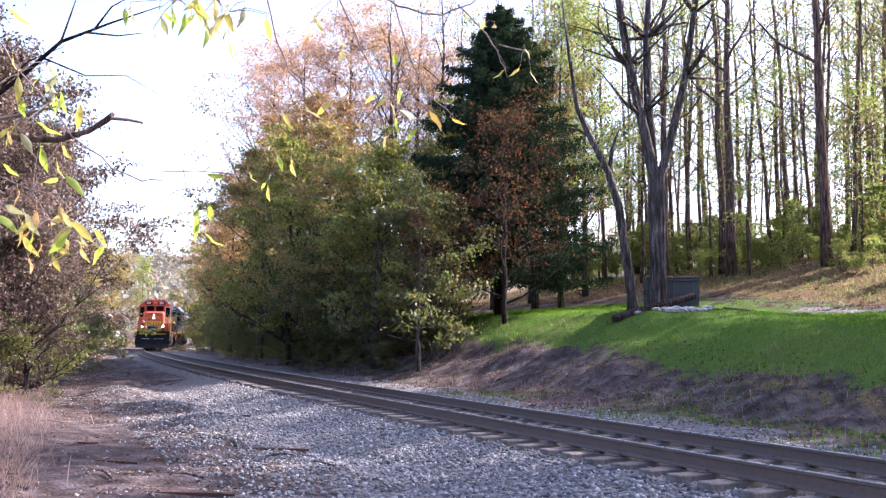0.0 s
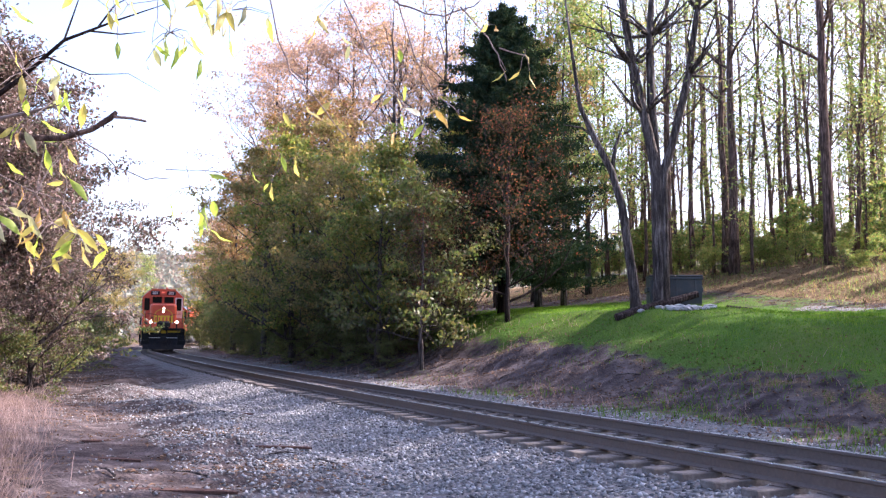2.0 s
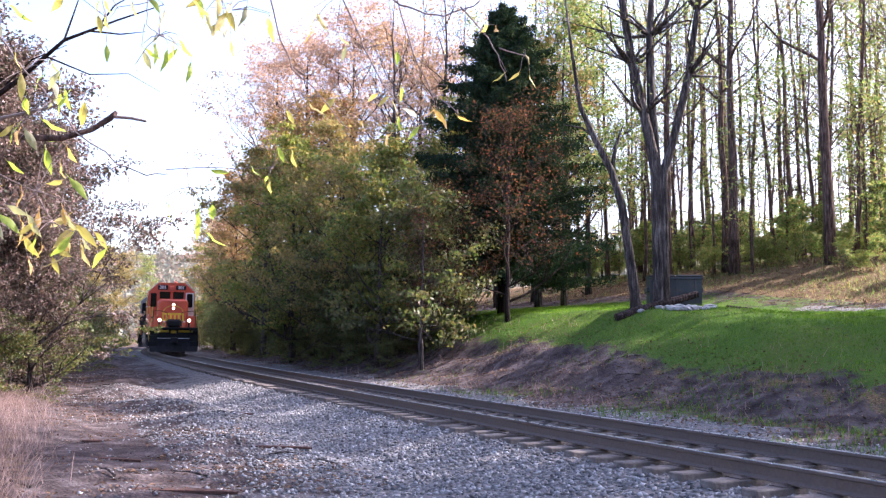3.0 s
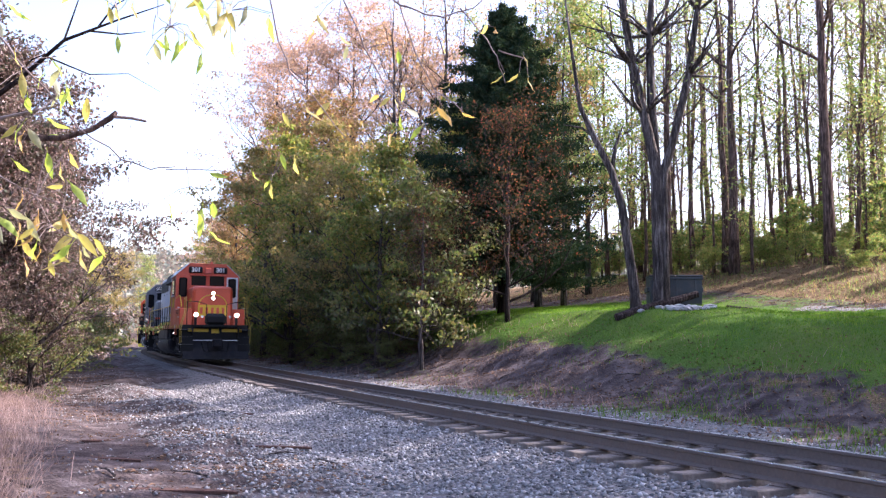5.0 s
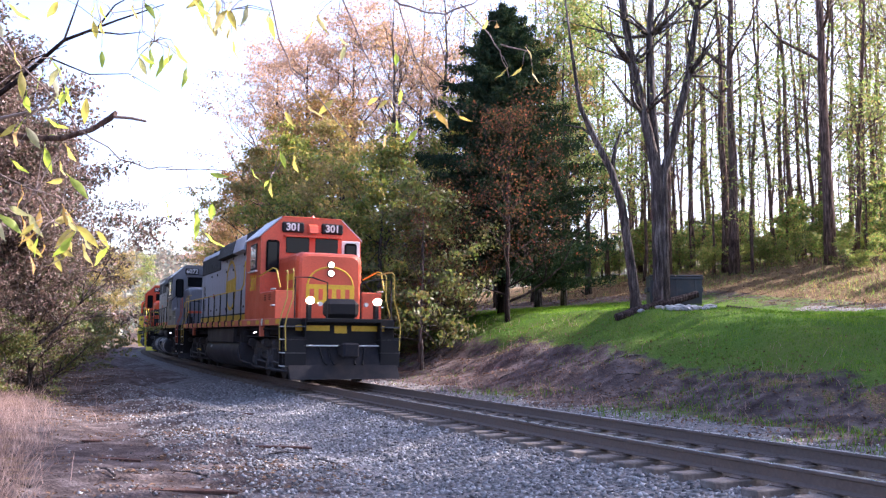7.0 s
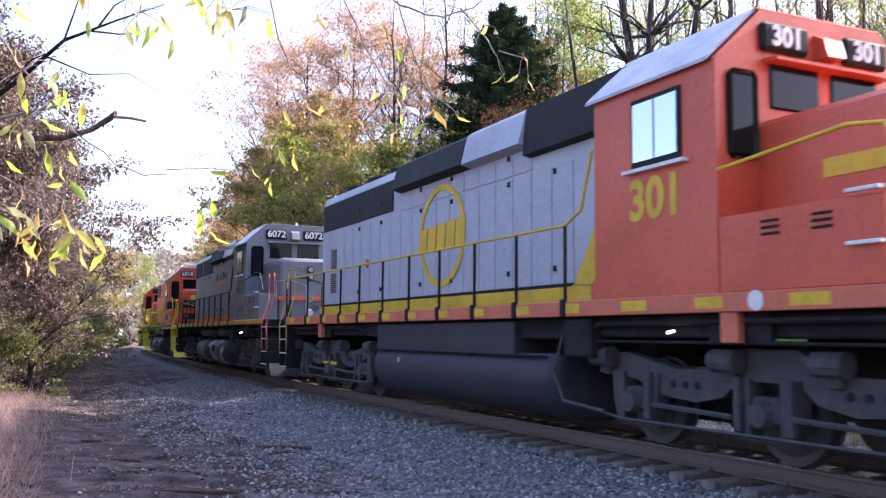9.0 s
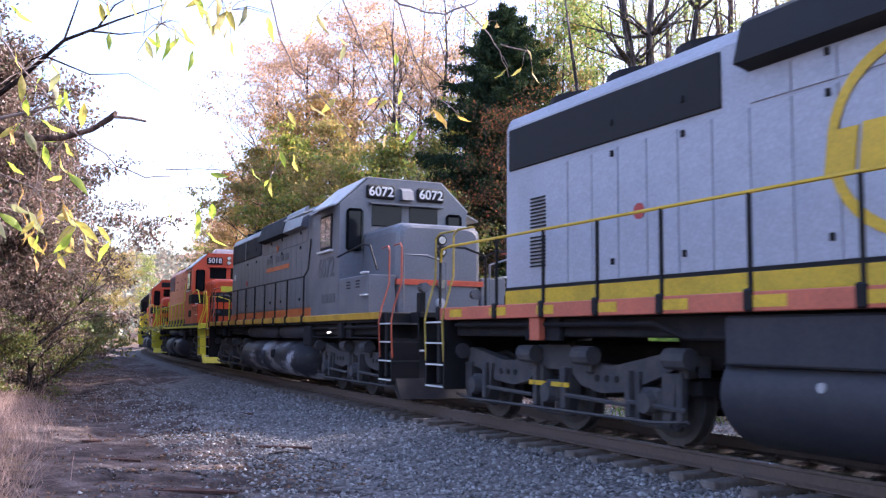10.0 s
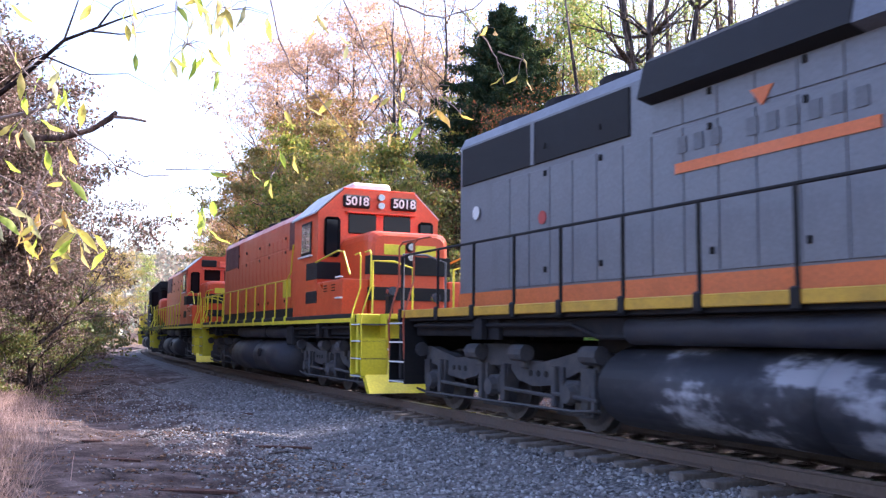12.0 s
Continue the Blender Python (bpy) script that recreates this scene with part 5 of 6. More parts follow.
            bar("air_reservoir", Geo().tube([(0.7, s * 1.2, 1.33), (0.8, s * 1.2, 1.33), (3.2, s * 1.2, 1.33), (3.3, s * 1.2, 1.33)], [0.08, 0.17, 0.17, 0.08], 14), TANKM, top, "", True)
            bar("filler_neck", Geo().tube([(0.6, s * 1.44, 0.75), (0.6, s * 1.52, 0.75)], [0.12, 0.11], 14), GRIME)
    for s in near_sides:
        bar("pipe_run", Geo().tube([(-8.9, s * 1.42, 1.42), (-4.2, s * 1.4, 1.4), (-3.8, s * 1.3, 1.25), (3.8, s * 1.3, 1.25), (4.2, s * 1.4, 1.4), (8.9, s * 1.42, 1.42)], 0.03, 5), GRIME)
        bar("sand_box", Geo().box(3.5, 4.1, *sorted((s * 1.0, s * 1.45)), 1.0, 1.48, 0.03), GRIME)
        bar("step_light", Geo().tube([(5.6, s * 1.4, 1.32), (5.6, s * 1.48, 1.3)], [0.016, 0.014], 10), LAMP_DIM if c.get("step_lit") else LAMP_OFF)
        for bx in (-6.63, 6.42):
            bar("bracket_plate", Geo().box(bx, bx + 0.24, *sorted((s * 1.4, s * 1.5)), 1.2, 1.505, 0.01), c["sill"] if c.get("lit") else GRIME)
            bar("bracket_cheek", Geo().box(bx - 0.3, bx + 0.54, *sorted((s * 1.3, s * 1.38)), 1.2, 1.5, 0.01), GRIME)
        bar("frame_rod", Geo().tube([(3.9, s * 1.36, 1.2), (9.05, s * 1.36, 1.2)], 0.018, 5), GRIME)
        if c.get("lit"):
            bar("sill_disc", Geo().tube([(6.95, s * 1.535, 1.6), (6.95, s * 1.545, 1.6)], [0.1, 0.1], 14), WHITE, top, "white round sill marker")
            hose = [(3.3, s * 1.3, 1.3), (3.45, s * 1.42, 1.25), (3.3, s * 1.46, 0.8), (3.5, s * 1.44, 0.45), (4.1, s * 1.25, 0.36)]
            bar("sand_hose", Geo().tube(hose, 0.025, 6), TRUCKM)
    # trucks
    for x in (-6.63, 6.63):
        tr = bar("truck", Geo().box(-0.3, 0.3, -0.3, 0.3, 0.9, 1.3, 0.05), GRIME)
        tr.matrix_basis = pose(x, 0, 0)
        bo = new("bolster", BOLSTER)
        bo.parent = tr
        for s in near_sides:
            sf = new("side_frame", SIDE_FRAME)
            sf.parent = tr
            sf.matrix_basis = pose(0, s * 1.02, 0, 0, 0, 0 if s < 0 else 180)
            if c.get("lit") and x < 0:
                for hx in (-0.45, 0.1):
                    mk = part("yellow_mark", Geo().box(hx, hx + 0.4, s * 1.21 - 0.01, s * 1.21 + 0.01, 0.6, 0.66), YELLOW, tr)
            for hx in (-1.4, -1.2, -1.0, 0.98, 1.18, 1.38):
                ho = new("hole_disc", HOLE_DISC)
                ho.parent = tr
                ho.matrix_basis = pose(hx, s * 1.113, 0.74)
        for a in AXLES:
            w = new("wheelset", WHEELSET)
            w.parent = tr
            w.matrix_basis = pose(a, 0, 0.51)
            WHEELS.append((w, a))
    # lettering and livery
    for kind, *v in c.get("marks", ()):
        if kind == "no":
            text, size, x, z, mat, y = v
            words(text, size, mat, cab, Matrix.Translation((x, -y, z)) @ NEAR)
        elif kind == "band":
            name, pts, mat, y = v
            bar(name, Geo().prism(pts, "y", -y, -y + 0.012), mat, hood)
            bar(name, Geo().prism(pts, "y", y - 0.012, y), mat, hood)
        elif kind == "disc":
            x, z, rad, mat = v
            for y in (-0.95, 0.95):
                bar("round_marker", Geo().tube([(x, y - 0.006, z), (x, y + 0.006, z)], [rad, rad], 16), mat, hood)
        elif kind == "ring":
            x, z, rx, rz, w, mat, y = v
            g, k = Geo(), 40
            for yy in (-y, -y + 0.012):
                for rr in (0, w):
                    g.v += [(x + (rx - rr) * math.cos(t), yy, z + (rz - rr) * math.sin(t)) for t in [2 * math.pi * i / k for i in range(k)]]
            for i in range(k):
                j = (i + 1) % k
                g.f += [(i, j, k + j, k + i), (i, 2 * k + i, 2 * k + j, j), (k + i, k + j, 3 * k + j, 3 * k + i), (2 * k + i, 3 * k + i, 3 * k + j, 2 * k + j)]
            bar("emblem_ring", g, mat, hood, "yellow painted ring")
    return top


def tank_scrapes():
    m, n, l, b = base("scraped_tank")
    t, f = noise_node(n, l, 0.9, 3, 0.5), noise_node(n, l, 7, 5, 0.7)
    mp = n.new("ShaderNodeMapping")
    mp.inputs["Scale"].default_value = (0.85, 1.0, 2.4)
    l.new(f.inputs["Vector"].links[0].from_socket, mp.inputs["Vector"])
    l.new(mp.outputs["Vector"], t.inputs["Vector"])
    b.inputs["Specular IOR Level"].default_value = 0.25
    a = n.new("ShaderNodeMath")
    a.operation = "ADD"
    l.new(t.outputs["Fac"], a.inputs[0])
    g = n.new("ShaderNodeMath")
    g.operation = "MULTIPLY"
    g.inputs[1].default_value = 0.3
    l.new(f.outputs["Fac"], g.inputs[0])
    l.new(g.outputs[0], a.inputs[1])
    r = ramp(n, l, a.outputs[0], [(0.6, (0.03, 0.031, 0.038)), (0.7, (0.055, 0.055, 0.064)), (0.79, (0.34, 0.34, 0.37))])
    l.new(r.outputs["Color"], b.inputs["Base Color"])
    b.inputs["Roughness"].default_value = 0.5
    return m


TANKS = tank_scrapes()
# pale metallic tint stands in for bright sky in and through the panes
PANE = glassy("mirrored_cab_glass", (0.55, 0.6, 0.66), 0.04)
PANE.node_tree.nodes["Principled BSDF"].inputs["Metallic"].default_value = 0.85
TREAD = surface("worn_step_edge", (0.09, 0.09, 0.09), 0.5, 0.5, amount=0.4)
RED_GRILLE = surface("dark_red_mesh", (0.14, 0.03, 0.025), 0.7, amount=0.5, dirt=(0.05, 0.03, 0.03), fine=120, relief=0.01)
LAMP_DIM = glow("lit_step_lamp", (1.0, 0.95, 0.85), 2.0)
GREYTEXT = surface("dim_grey_lettering", (0.105, 0.11, 0.125), 0.5, amount=0.2)
DIM_ORANGE = surface("dim_orange_paint", (0.42, 0.075, 0.03), 0.5, amount=0.4)
DULL_YELLOW = surface("dull_handrail_yellow", (0.46, 0.33, 0.05), 0.55, amount=0.6, dirt=(0.12, 0.1, 0.05), scale=4)
BAND_ORANGE = surface("stripe_orange_paint", (0.68, 0.15, 0.03), 0.45, amount=0.3, dirt=(0.22, 0.08, 0.03), scale=1.5)
RED = surface("red_marker_paint", (0.5, 0.05, 0.04), 0.5, amount=0.3)
AMBER = surface("amber_sill_paint", (0.58, 0.32, 0.02), 0.5, amount=0.5, dirt=(0.16, 0.1, 0.04), scale=2)

UNITS = [
    build_loco(dict(label="grey diesel locomotive with orange cab, yellow trim and lit headlights", hood=GREY_L, cab=ORANGE, nose=ORANGE, sill=SALMON, reflectors=True, pilot=BLACK, plough=GRIME, steps=BLACK, grab=DULL_YELLOW, endrail=BLACK, post_c=BLACK, rail_c=YELLOW, tank="slab", lit=True, diag=True, rear_lights=True, front_no="301", roof_top=ORANGE, nose_patch=True, step_lit=True, post=False,
               marks=[("disc", -5.0, 2.78, 0.1, RED), ("no", "301", 0.62, 5.45, 2.75, YELLOW, 1.506), ("ring", -1.25, 3.03, 0.95, 0.92, 0.11, YELLOW, 0.955),
                      *[("band", "emblem_block", [(-2.24 + 0.39 * i, 2.78), (-1.9 + 0.39 * i, 2.78), (-1.84 + 0.39 * i, 3.2 + 0.02 * i), (-2.18 + 0.39 * i, 3.2 + 0.02 * i)], YELLOW, 0.957) for i in range(5)],
                      ("band", "yellow_band", [(-8.19, 1.7), (3.4, 1.7), (3.4, 1.93), (-8.19, 1.93)], YELLOW, 0.95), ("band", "black_line", [(-8.19, 1.935), (2.9, 1.935), (3.0, 1.98), (-8.19, 1.98)], BLACK, 0.948),
                      ("band", "orange_panel", [(3.35, 1.7), (4.29, 1.7), (4.29, 3.3), (3.45, 2.1)], ORANGE, 0.946), ("band", "yellow_diagonal", [(3.0, 1.94), (3.45, 1.94), (4.29, 3.3), (4.29, 3.86)], YELLOW, 0.952)])),
    build_loco(dict(label="dark grey diesel locomotive with orange and yellow stripes", hood=GREY_D, cab=GREY_D, nose=GREY_D, sill=AMBER, pilot=BLACK, plough=GRIME, steps=BLACK, grab=DIM_ORANGE, endrail=GREY_D, post_c=BLACK, rail_c=BLACK, post_shift=-0.36, sill_z=1.555, tank="scraped", shades=True, filter_screen=False, front_no="6072", nose_stripe=True, post=True, step_lit=True,
               marks=[("disc", -7.6, 3.25, 0.11, WHITE), ("disc", -5.6, 2.95, 0.1, RED), ("no", "6072", 0.62, 5.5, 2.72, GREYTEXT, 1.506), ("band", "orange_band", [(-8.19, 1.73), (2.6, 1.73), (2.35, 1.95), (-8.19, 1.95)], BAND_ORANGE, 0.95),
                      ("band", "orange_diagonal", [(2.32, 1.94), (2.62, 1.74), (3.52, 3.74), (4.0, 4.08), (3.62, 4.08), (3.26, 3.78)], BAND_ORANGE, 0.951),
                      ("band", "orange_stripe", [(-2.75, 3.13), (0.0, 3.13), (0.0, 3.25), (-2.75, 3.25)], BAND_ORANGE, 0.953), ("band", "emblem", [(-1.56, 3.84), (-1.4, 3.64), (-1.24, 3.84)], BAND_ORANGE, 0.953)]
               + [("band", "lettering_bar", [(-2.7 + i * 0.27, 3.36), (-2.55 + i * 0.27, 3.36), (-2.55 + i * 0.27, 3.55), (-2.7 + i * 0.27, 3.55)], GREYTEXT, 0.952) for i in range(10) if i != 3]
               + [("band", "lettering_bar", [(5.2 + i * 0.26, 1.95), (5.4 + i * 0.26, 1.95), (5.4 + i * 0.26, 2.15), (5.2 + i * 0.26, 2.15)], GREYTEXT, 1.51) for i in range(4)])),
    build_loco(dict(label="bright orange diesel locomotive with black bands and yellow rails", hood=ORANGE_B, cab=ORANGE_B, nose=ORANGE_B, sill=BLACK, sill_line=LEMON, pilot=LEMON, plough=LEMON, steps=LEMON, grab=LEMON, endrail=LEMON, post_c=LEMON, rail_c=LEMON, tank="round", aircon=True, front_no="5018", black_nose=True, plain=True, roof=ROOFW,
               marks=[("band", "black_band", [(-8.19, 1.7), (4.28, 1.7), (4.28, 1.98), (-8.19, 1.98)], BLACK, 0.95)] + [("band", "emblem_bar", [(1.0 + i * 0.5, 2.3), (1.35 + i * 0.5, 2.3), (1.35 + i * 0.5, 2.8), (1.0 + i * 0.5, 2.8)], LEMON, 0.953) for i in range(2)])),
    build_loco(dict(label="orange diesel locomotive with yellow handrails and black trim", hood=ORANGE_B, cab=ORANGE_B, nose=ORANGE_B, sill=BLACK, sill_line=LEMON, pilot=LEMON, plough=LEMON, steps=LEMON, grab=LEMON, endrail=LEMON, post_c=LEMON, rail_c=LEMON, tank="round", black_nose=True, plain=True)),
    build_loco(dict(label="orange diesel locomotive with a black cab, last of the engines", hood=ORANGE, cab=BLACK, nose=ORANGE, sill=LEMON, pilot=BLACK, plough=GRIME, steps=LEMON, grab=LEMON, endrail=LEMON, post_c=LEMON, rail_c=LEMON, tank="round")),
]


# ---- the bin, timber and rubble under the forked tree ----
def build_lawn_things():
    z = ground_at(7.7, 30.3)
    b = tagged(new("rubbish_bin"), "weathered dark grey steel refuse container with closed lids", "refuse container")
    b.matrix_basis = pose(7.62, 30.3, z - 0.05, 0, 0, -6)
    part("body", Geo().prism([(-0.55, 0.06), (0.45, 0.06), (0.6, 0.62), (0.6, 0.98), (-0.6, 0.98), (-0.6, 0.5)], "x", -0.82, 0.82), BINM, b)
    for s in (-1, 1):
        x0, x1 = sorted((s * 0.02, s * 0.85))
        part("lid", Geo().box(x0, x1, -0.64, 0.62, 0.99, 1.05, 0.02), BINM, b)
        y0 = s * 0.84
        part("side_pocket", Geo().box(y0 - 0.06, y0 + 0.06, -0.4, 0.4, 0.5, 0.66, 0.02), BINM, b)
        part("foot", Geo().box(s * 0.7 - 0.06, s * 0.7 + 0.06, -0.5, 0.5, 0.0, 0.07), GRIME, b)
    for x in (-0.6, 0.0, 0.6):
        part("rib", Geo().box(x - 0.03, x + 0.03, -0.635, -0.58, 0.3, 0.98, 0.01), BINM, b)
    part("rim", Geo().box(-0.85, 0.85, -0.65, -0.58, 0.9, 0.98, 0.01), BINM, b)
    p0, p1 = Vector((5.35, 28.3, ground_at(5.35, 28.3) + 0.1)), Vector((8.1, 29.2, ground_at(8.1, 29.2) + 0.38))
    d = p1 - p0
    tagged(part("timber", Geo().tube([p0, p0 + d * 0.3 + Vector((0, 0, 0.02)), p0 + d * 0.7, p1], [0.13, 0.14, 0.13, 0.11], 9), BARK_D), "old grey timber leaning across the tree's foot", "timber")
    rnd = random.Random(12)
    for i in range(34):
        x, y = rnd.gauss(7.5, 0.55), 28.3 + rnd.gauss(0, 0.25)
        s = rnd.uniform(0.06, 0.2)
        bm = bmesh.new()
        bmesh.ops.create_icosphere(bm, subdivisions=1, radius=s)
        for v in bm.verts:
            v.co = Vector((v.co.x * 1.3, v.co.y, v.co.z * 0.6)) * rnd.uniform(0.7, 1.2)
        me = bpy.data.meshes.new("rubble_stone")
        bm.to_mesh(me)
        bm.free()
        me.materials.append(STONE)
        o = tagged(new("rubble_stone", me), "pale broken stone in a heap on the lawn", "stone", "rubble heap")
        o.matrix_basis = Matrix.Translation((x, y, ground_at(x, y) + s * 0.3)) @ pose(0, 0, 0, 0, 0, rnd.uniform(0, 360))
    p = Vector((10.2, 31.0, 0))
    tagged(part("log", Geo().tube([(9.6, 31.0, ground_at(9.6, 31) + 0.08), (10.5, 31.2, ground_at(10.5, 31.2) + 0.08)], [0.12, 0.11], 9), BARK_D), "short dark log at the edge of the drive", "log")
    # broken sticks and old sleeper pieces on the strip
    for i in range(38):
        u, q = (rnd.uniform(3, 34), rnd.uniform(-9, -3.3)) if i < 26 else (rnd.uniform(13, 30), rnd.uniform(5.4, 7.6))
        a = line(u, q)
        ln, t = rnd.uniform(0.25, 0.9), rnd.uniform(0, math.pi)
        bx, by = a.x + math.cos(t) * ln, a.y + math.sin(t) * ln
        m = ((a.x + bx) / 2, (a.y + by) / 2)
        tagged(part("stick", Geo().tube([(a.x, a.y, ground_at(a.x, a.y) + 0.02), (m[0], m[1], ground_at(*m) + 0.05), (bx, by, ground_at(bx, by) + 0.02)], [0.02, 0.016, 0.006], 5), BARK), "dry broken stick on the gravel" if i < 26 else "grey dead branch lying on the bank", "stick", "sticks on the ground")
    for x, y, ln, t in ((-2.7, 14.8, 1.3, 8), (-5.6, 15.5, 0.7, 20), (-2.85, 10.4, 1.2, 5), (-4.4, 19.5, 0.9, 10), (-4.6, 13.2, 0.8, -6)):
        o = tagged(part("plank", Geo().prism([(-ln / 2, -0.05), (-ln * 0.2, -0.08), (ln * 0.3, -0.05), (ln / 2, -0.06), (ln * 0.44, 0.05), (ln * 0.1, 0.09), (-ln * 0.4, 0.05)], "z", 0, 0.03), ROTTEN), "rotten piece of timber lying in the gravel", "plank", "timber scraps")
        o.matrix_basis = pose(x, y, ground_at(x, y) - 0.005, 0, 2, t)


build_lawn_things()


# ---- far woods on the valley side ----
def build_far_woods():
    r = np.random.RandomState(77)
    pts, sz = [], []
    n = 900
    a = r.uniform(radians(75), radians(150), n)
    d = r.uniform(170, 520, n)
    x, y = d * np.cos(a), d * np.sin(a)
    keep = off_line(x, y)[0] > 150
    x, y = x[keep], y[keep]
    z = height(x, y)
    for i in range(len(x)):
        k = 70
        h = r.uniform(9, 16)
        th, rr = r.uniform(0, 6.3, k), r.uniform(0, 1, k) ** 0.5
        zz = r.uniform(0.1, 1, k)
        w = 5.0 * np.sqrt(np.clip(1 - (zz - 0.5) ** 2 * 3.2, 0.05, 1)) * rr
        pts.append(np.stack([x[i] + np.cos(th) * w, y[i] + np.sin(th) * w, z[i] + zz * h], 1))
    c = np.concatenate(pts)
    tagged(new("far_woods", leaf_mesh("far_woods", c, 1.5, L_FAR, 78, 0, 0.8)), "distant hazy autumn woods on the hillside", "woods", kind="stuff")


# greyed, bluish leaf colours: the distance haze is put into them
L_FAR = leafy("hazy_far_leaves", [(0.24, 0.24, 0.19), (0.2, 0.22, 0.19), (0.3, 0.23, 0.18), (0.18, 0.22, 0.19), (0.27, 0.22, 0.17)], 0.3, 0.8, (1.2, 1.2, 1.1))
build_far_woods()


# ---- leafy twigs hanging close to the camera ----
def leaf_shape(name, bend, material):
    """A pointed leaf hanging along -z from its stalk, folded along its rib; 0.09 long."""
    g = Geo()
    prof = [(0.0, 0.0015), (0.12, 0.007), (0.3, 0.0128), (0.48, 0.0138), (0.66, 0.0115), (0.83, 0.0062), (0.94, 0.0022), (1.0, 0.0004)]
    for t, w in prof:
        y = bend * t * t * 0.13 + 0.004 * math.sin(9 * t)
        g.v += [(-w, y + w * 0.35, -0.09 * t), (0, y, -0.09 * t), (w, y + w * 0.3, -0.09 * t)]
    for i in range(len(prof) - 1):
        a = 3 * i
        g.f += [(a, a + 1, a + 4, a + 3), (a + 1, a + 2, a + 5, a + 4)]
    g.tube([(0, 0, 0.022), (0, 0.001, 0), (0, bend * 0.01, -0.03)], [0.0011, 0.001, 0.0006], 4)
    me = mesh_of(name, g, material, True)
    return me


NEAR_LEAVES = [leaf_shape("leaf", b, m) for b in (0.25, -0.3) for m in (L_N1, L_N2, L_N3, L_N4)]
SPRAYS = []
DEPTH = 2.99


def spray(label, anchor, twigs, leaves, seed, radius=0.004, tilt=30.0, size=1.0, tint=None, extra=0):
    """A twig with its leaves, hung at anchor (x, z); twigs and leaves are given as (x, z)."""
    rnd = random.Random(seed)
    ax, az = anchor
    top = tagged(new("leafy_twig"), label, "twig", "overhanging twigs")
    top.matrix_basis = pose(ax, DEPTH, az)
    for k, path in enumerate(twigs):
        pts = [(x - ax, 0.02 * math.sin(3.1 * i + seed), z - az) for i, (x, z) in enumerate(path)]
        fine = []
        for i in range(len(pts) - 1):
            a, b = Vector(pts[i]), Vector(pts[i + 1])
            fine += [a.lerp(b, t) + Vector((rnd.gauss(0, .003), rnd.gauss(0, .004), rnd.gauss(0, .003))) for t in (0, 0.33, 0.67)]
        fine.append(Vector(pts[-1]))
        rr = radius * (1 if k == 0 else 0.7)
        part("stem", Geo().tube(fine, [rr * (1 - 0.6 * i / len(fine)) for i in range(len(fine))], 6), TWIG, top, smooth=True)
    nodes = [(x - ax, z - az) for path in twigs for x, z in path]
    for i in range(extra):
        x, z = leaves[i % len(leaves)]
        leaves = leaves + [(x + rnd.gauss(0, 0.05), z + rnd.gauss(0, 0.06))]
    for x, z in leaves:
        x, z = x - ax, z - az
        o = new("leaf", NEAR_LEAVES[rnd.randrange(len(NEAR_LEAVES)) if tint is None else rnd.choice(tint)])
        o.parent = top
        s = size * rnd.uniform(0.6, 0.95)
        y = rnd.uniform(-0.12, 0.12)
        m = Matrix.Translation((x, y, z + 0.04 * s)) @ pose(0, 0, 0, rnd.uniform(-45, 45), rnd.gauss(0, tilt * 1.3), rnd.uniform(-90, 90))
        o.matrix_basis = m @ Matrix.Diagonal((s, s, s, 1))
        if nodes:
            n = min(nodes, key=lambda p: (p[0] - x) ** 2 + (p[1] - z - 0.05) ** 2)
            st = Geo().tube([(n[0], 0, n[1]), ((n[0] + x) / 2, y * 0.4, (n[1] + z + 0.05 * s) / 2 + 0.015), tuple(m @ Vector((0, 0, 0.02 * s)))], [0.0016, 0.0013, 0.001], 4)
            part("leaf_stalk", st, TWIG, top)
    SPRAYS.append((top, anchor, seed))
    return top


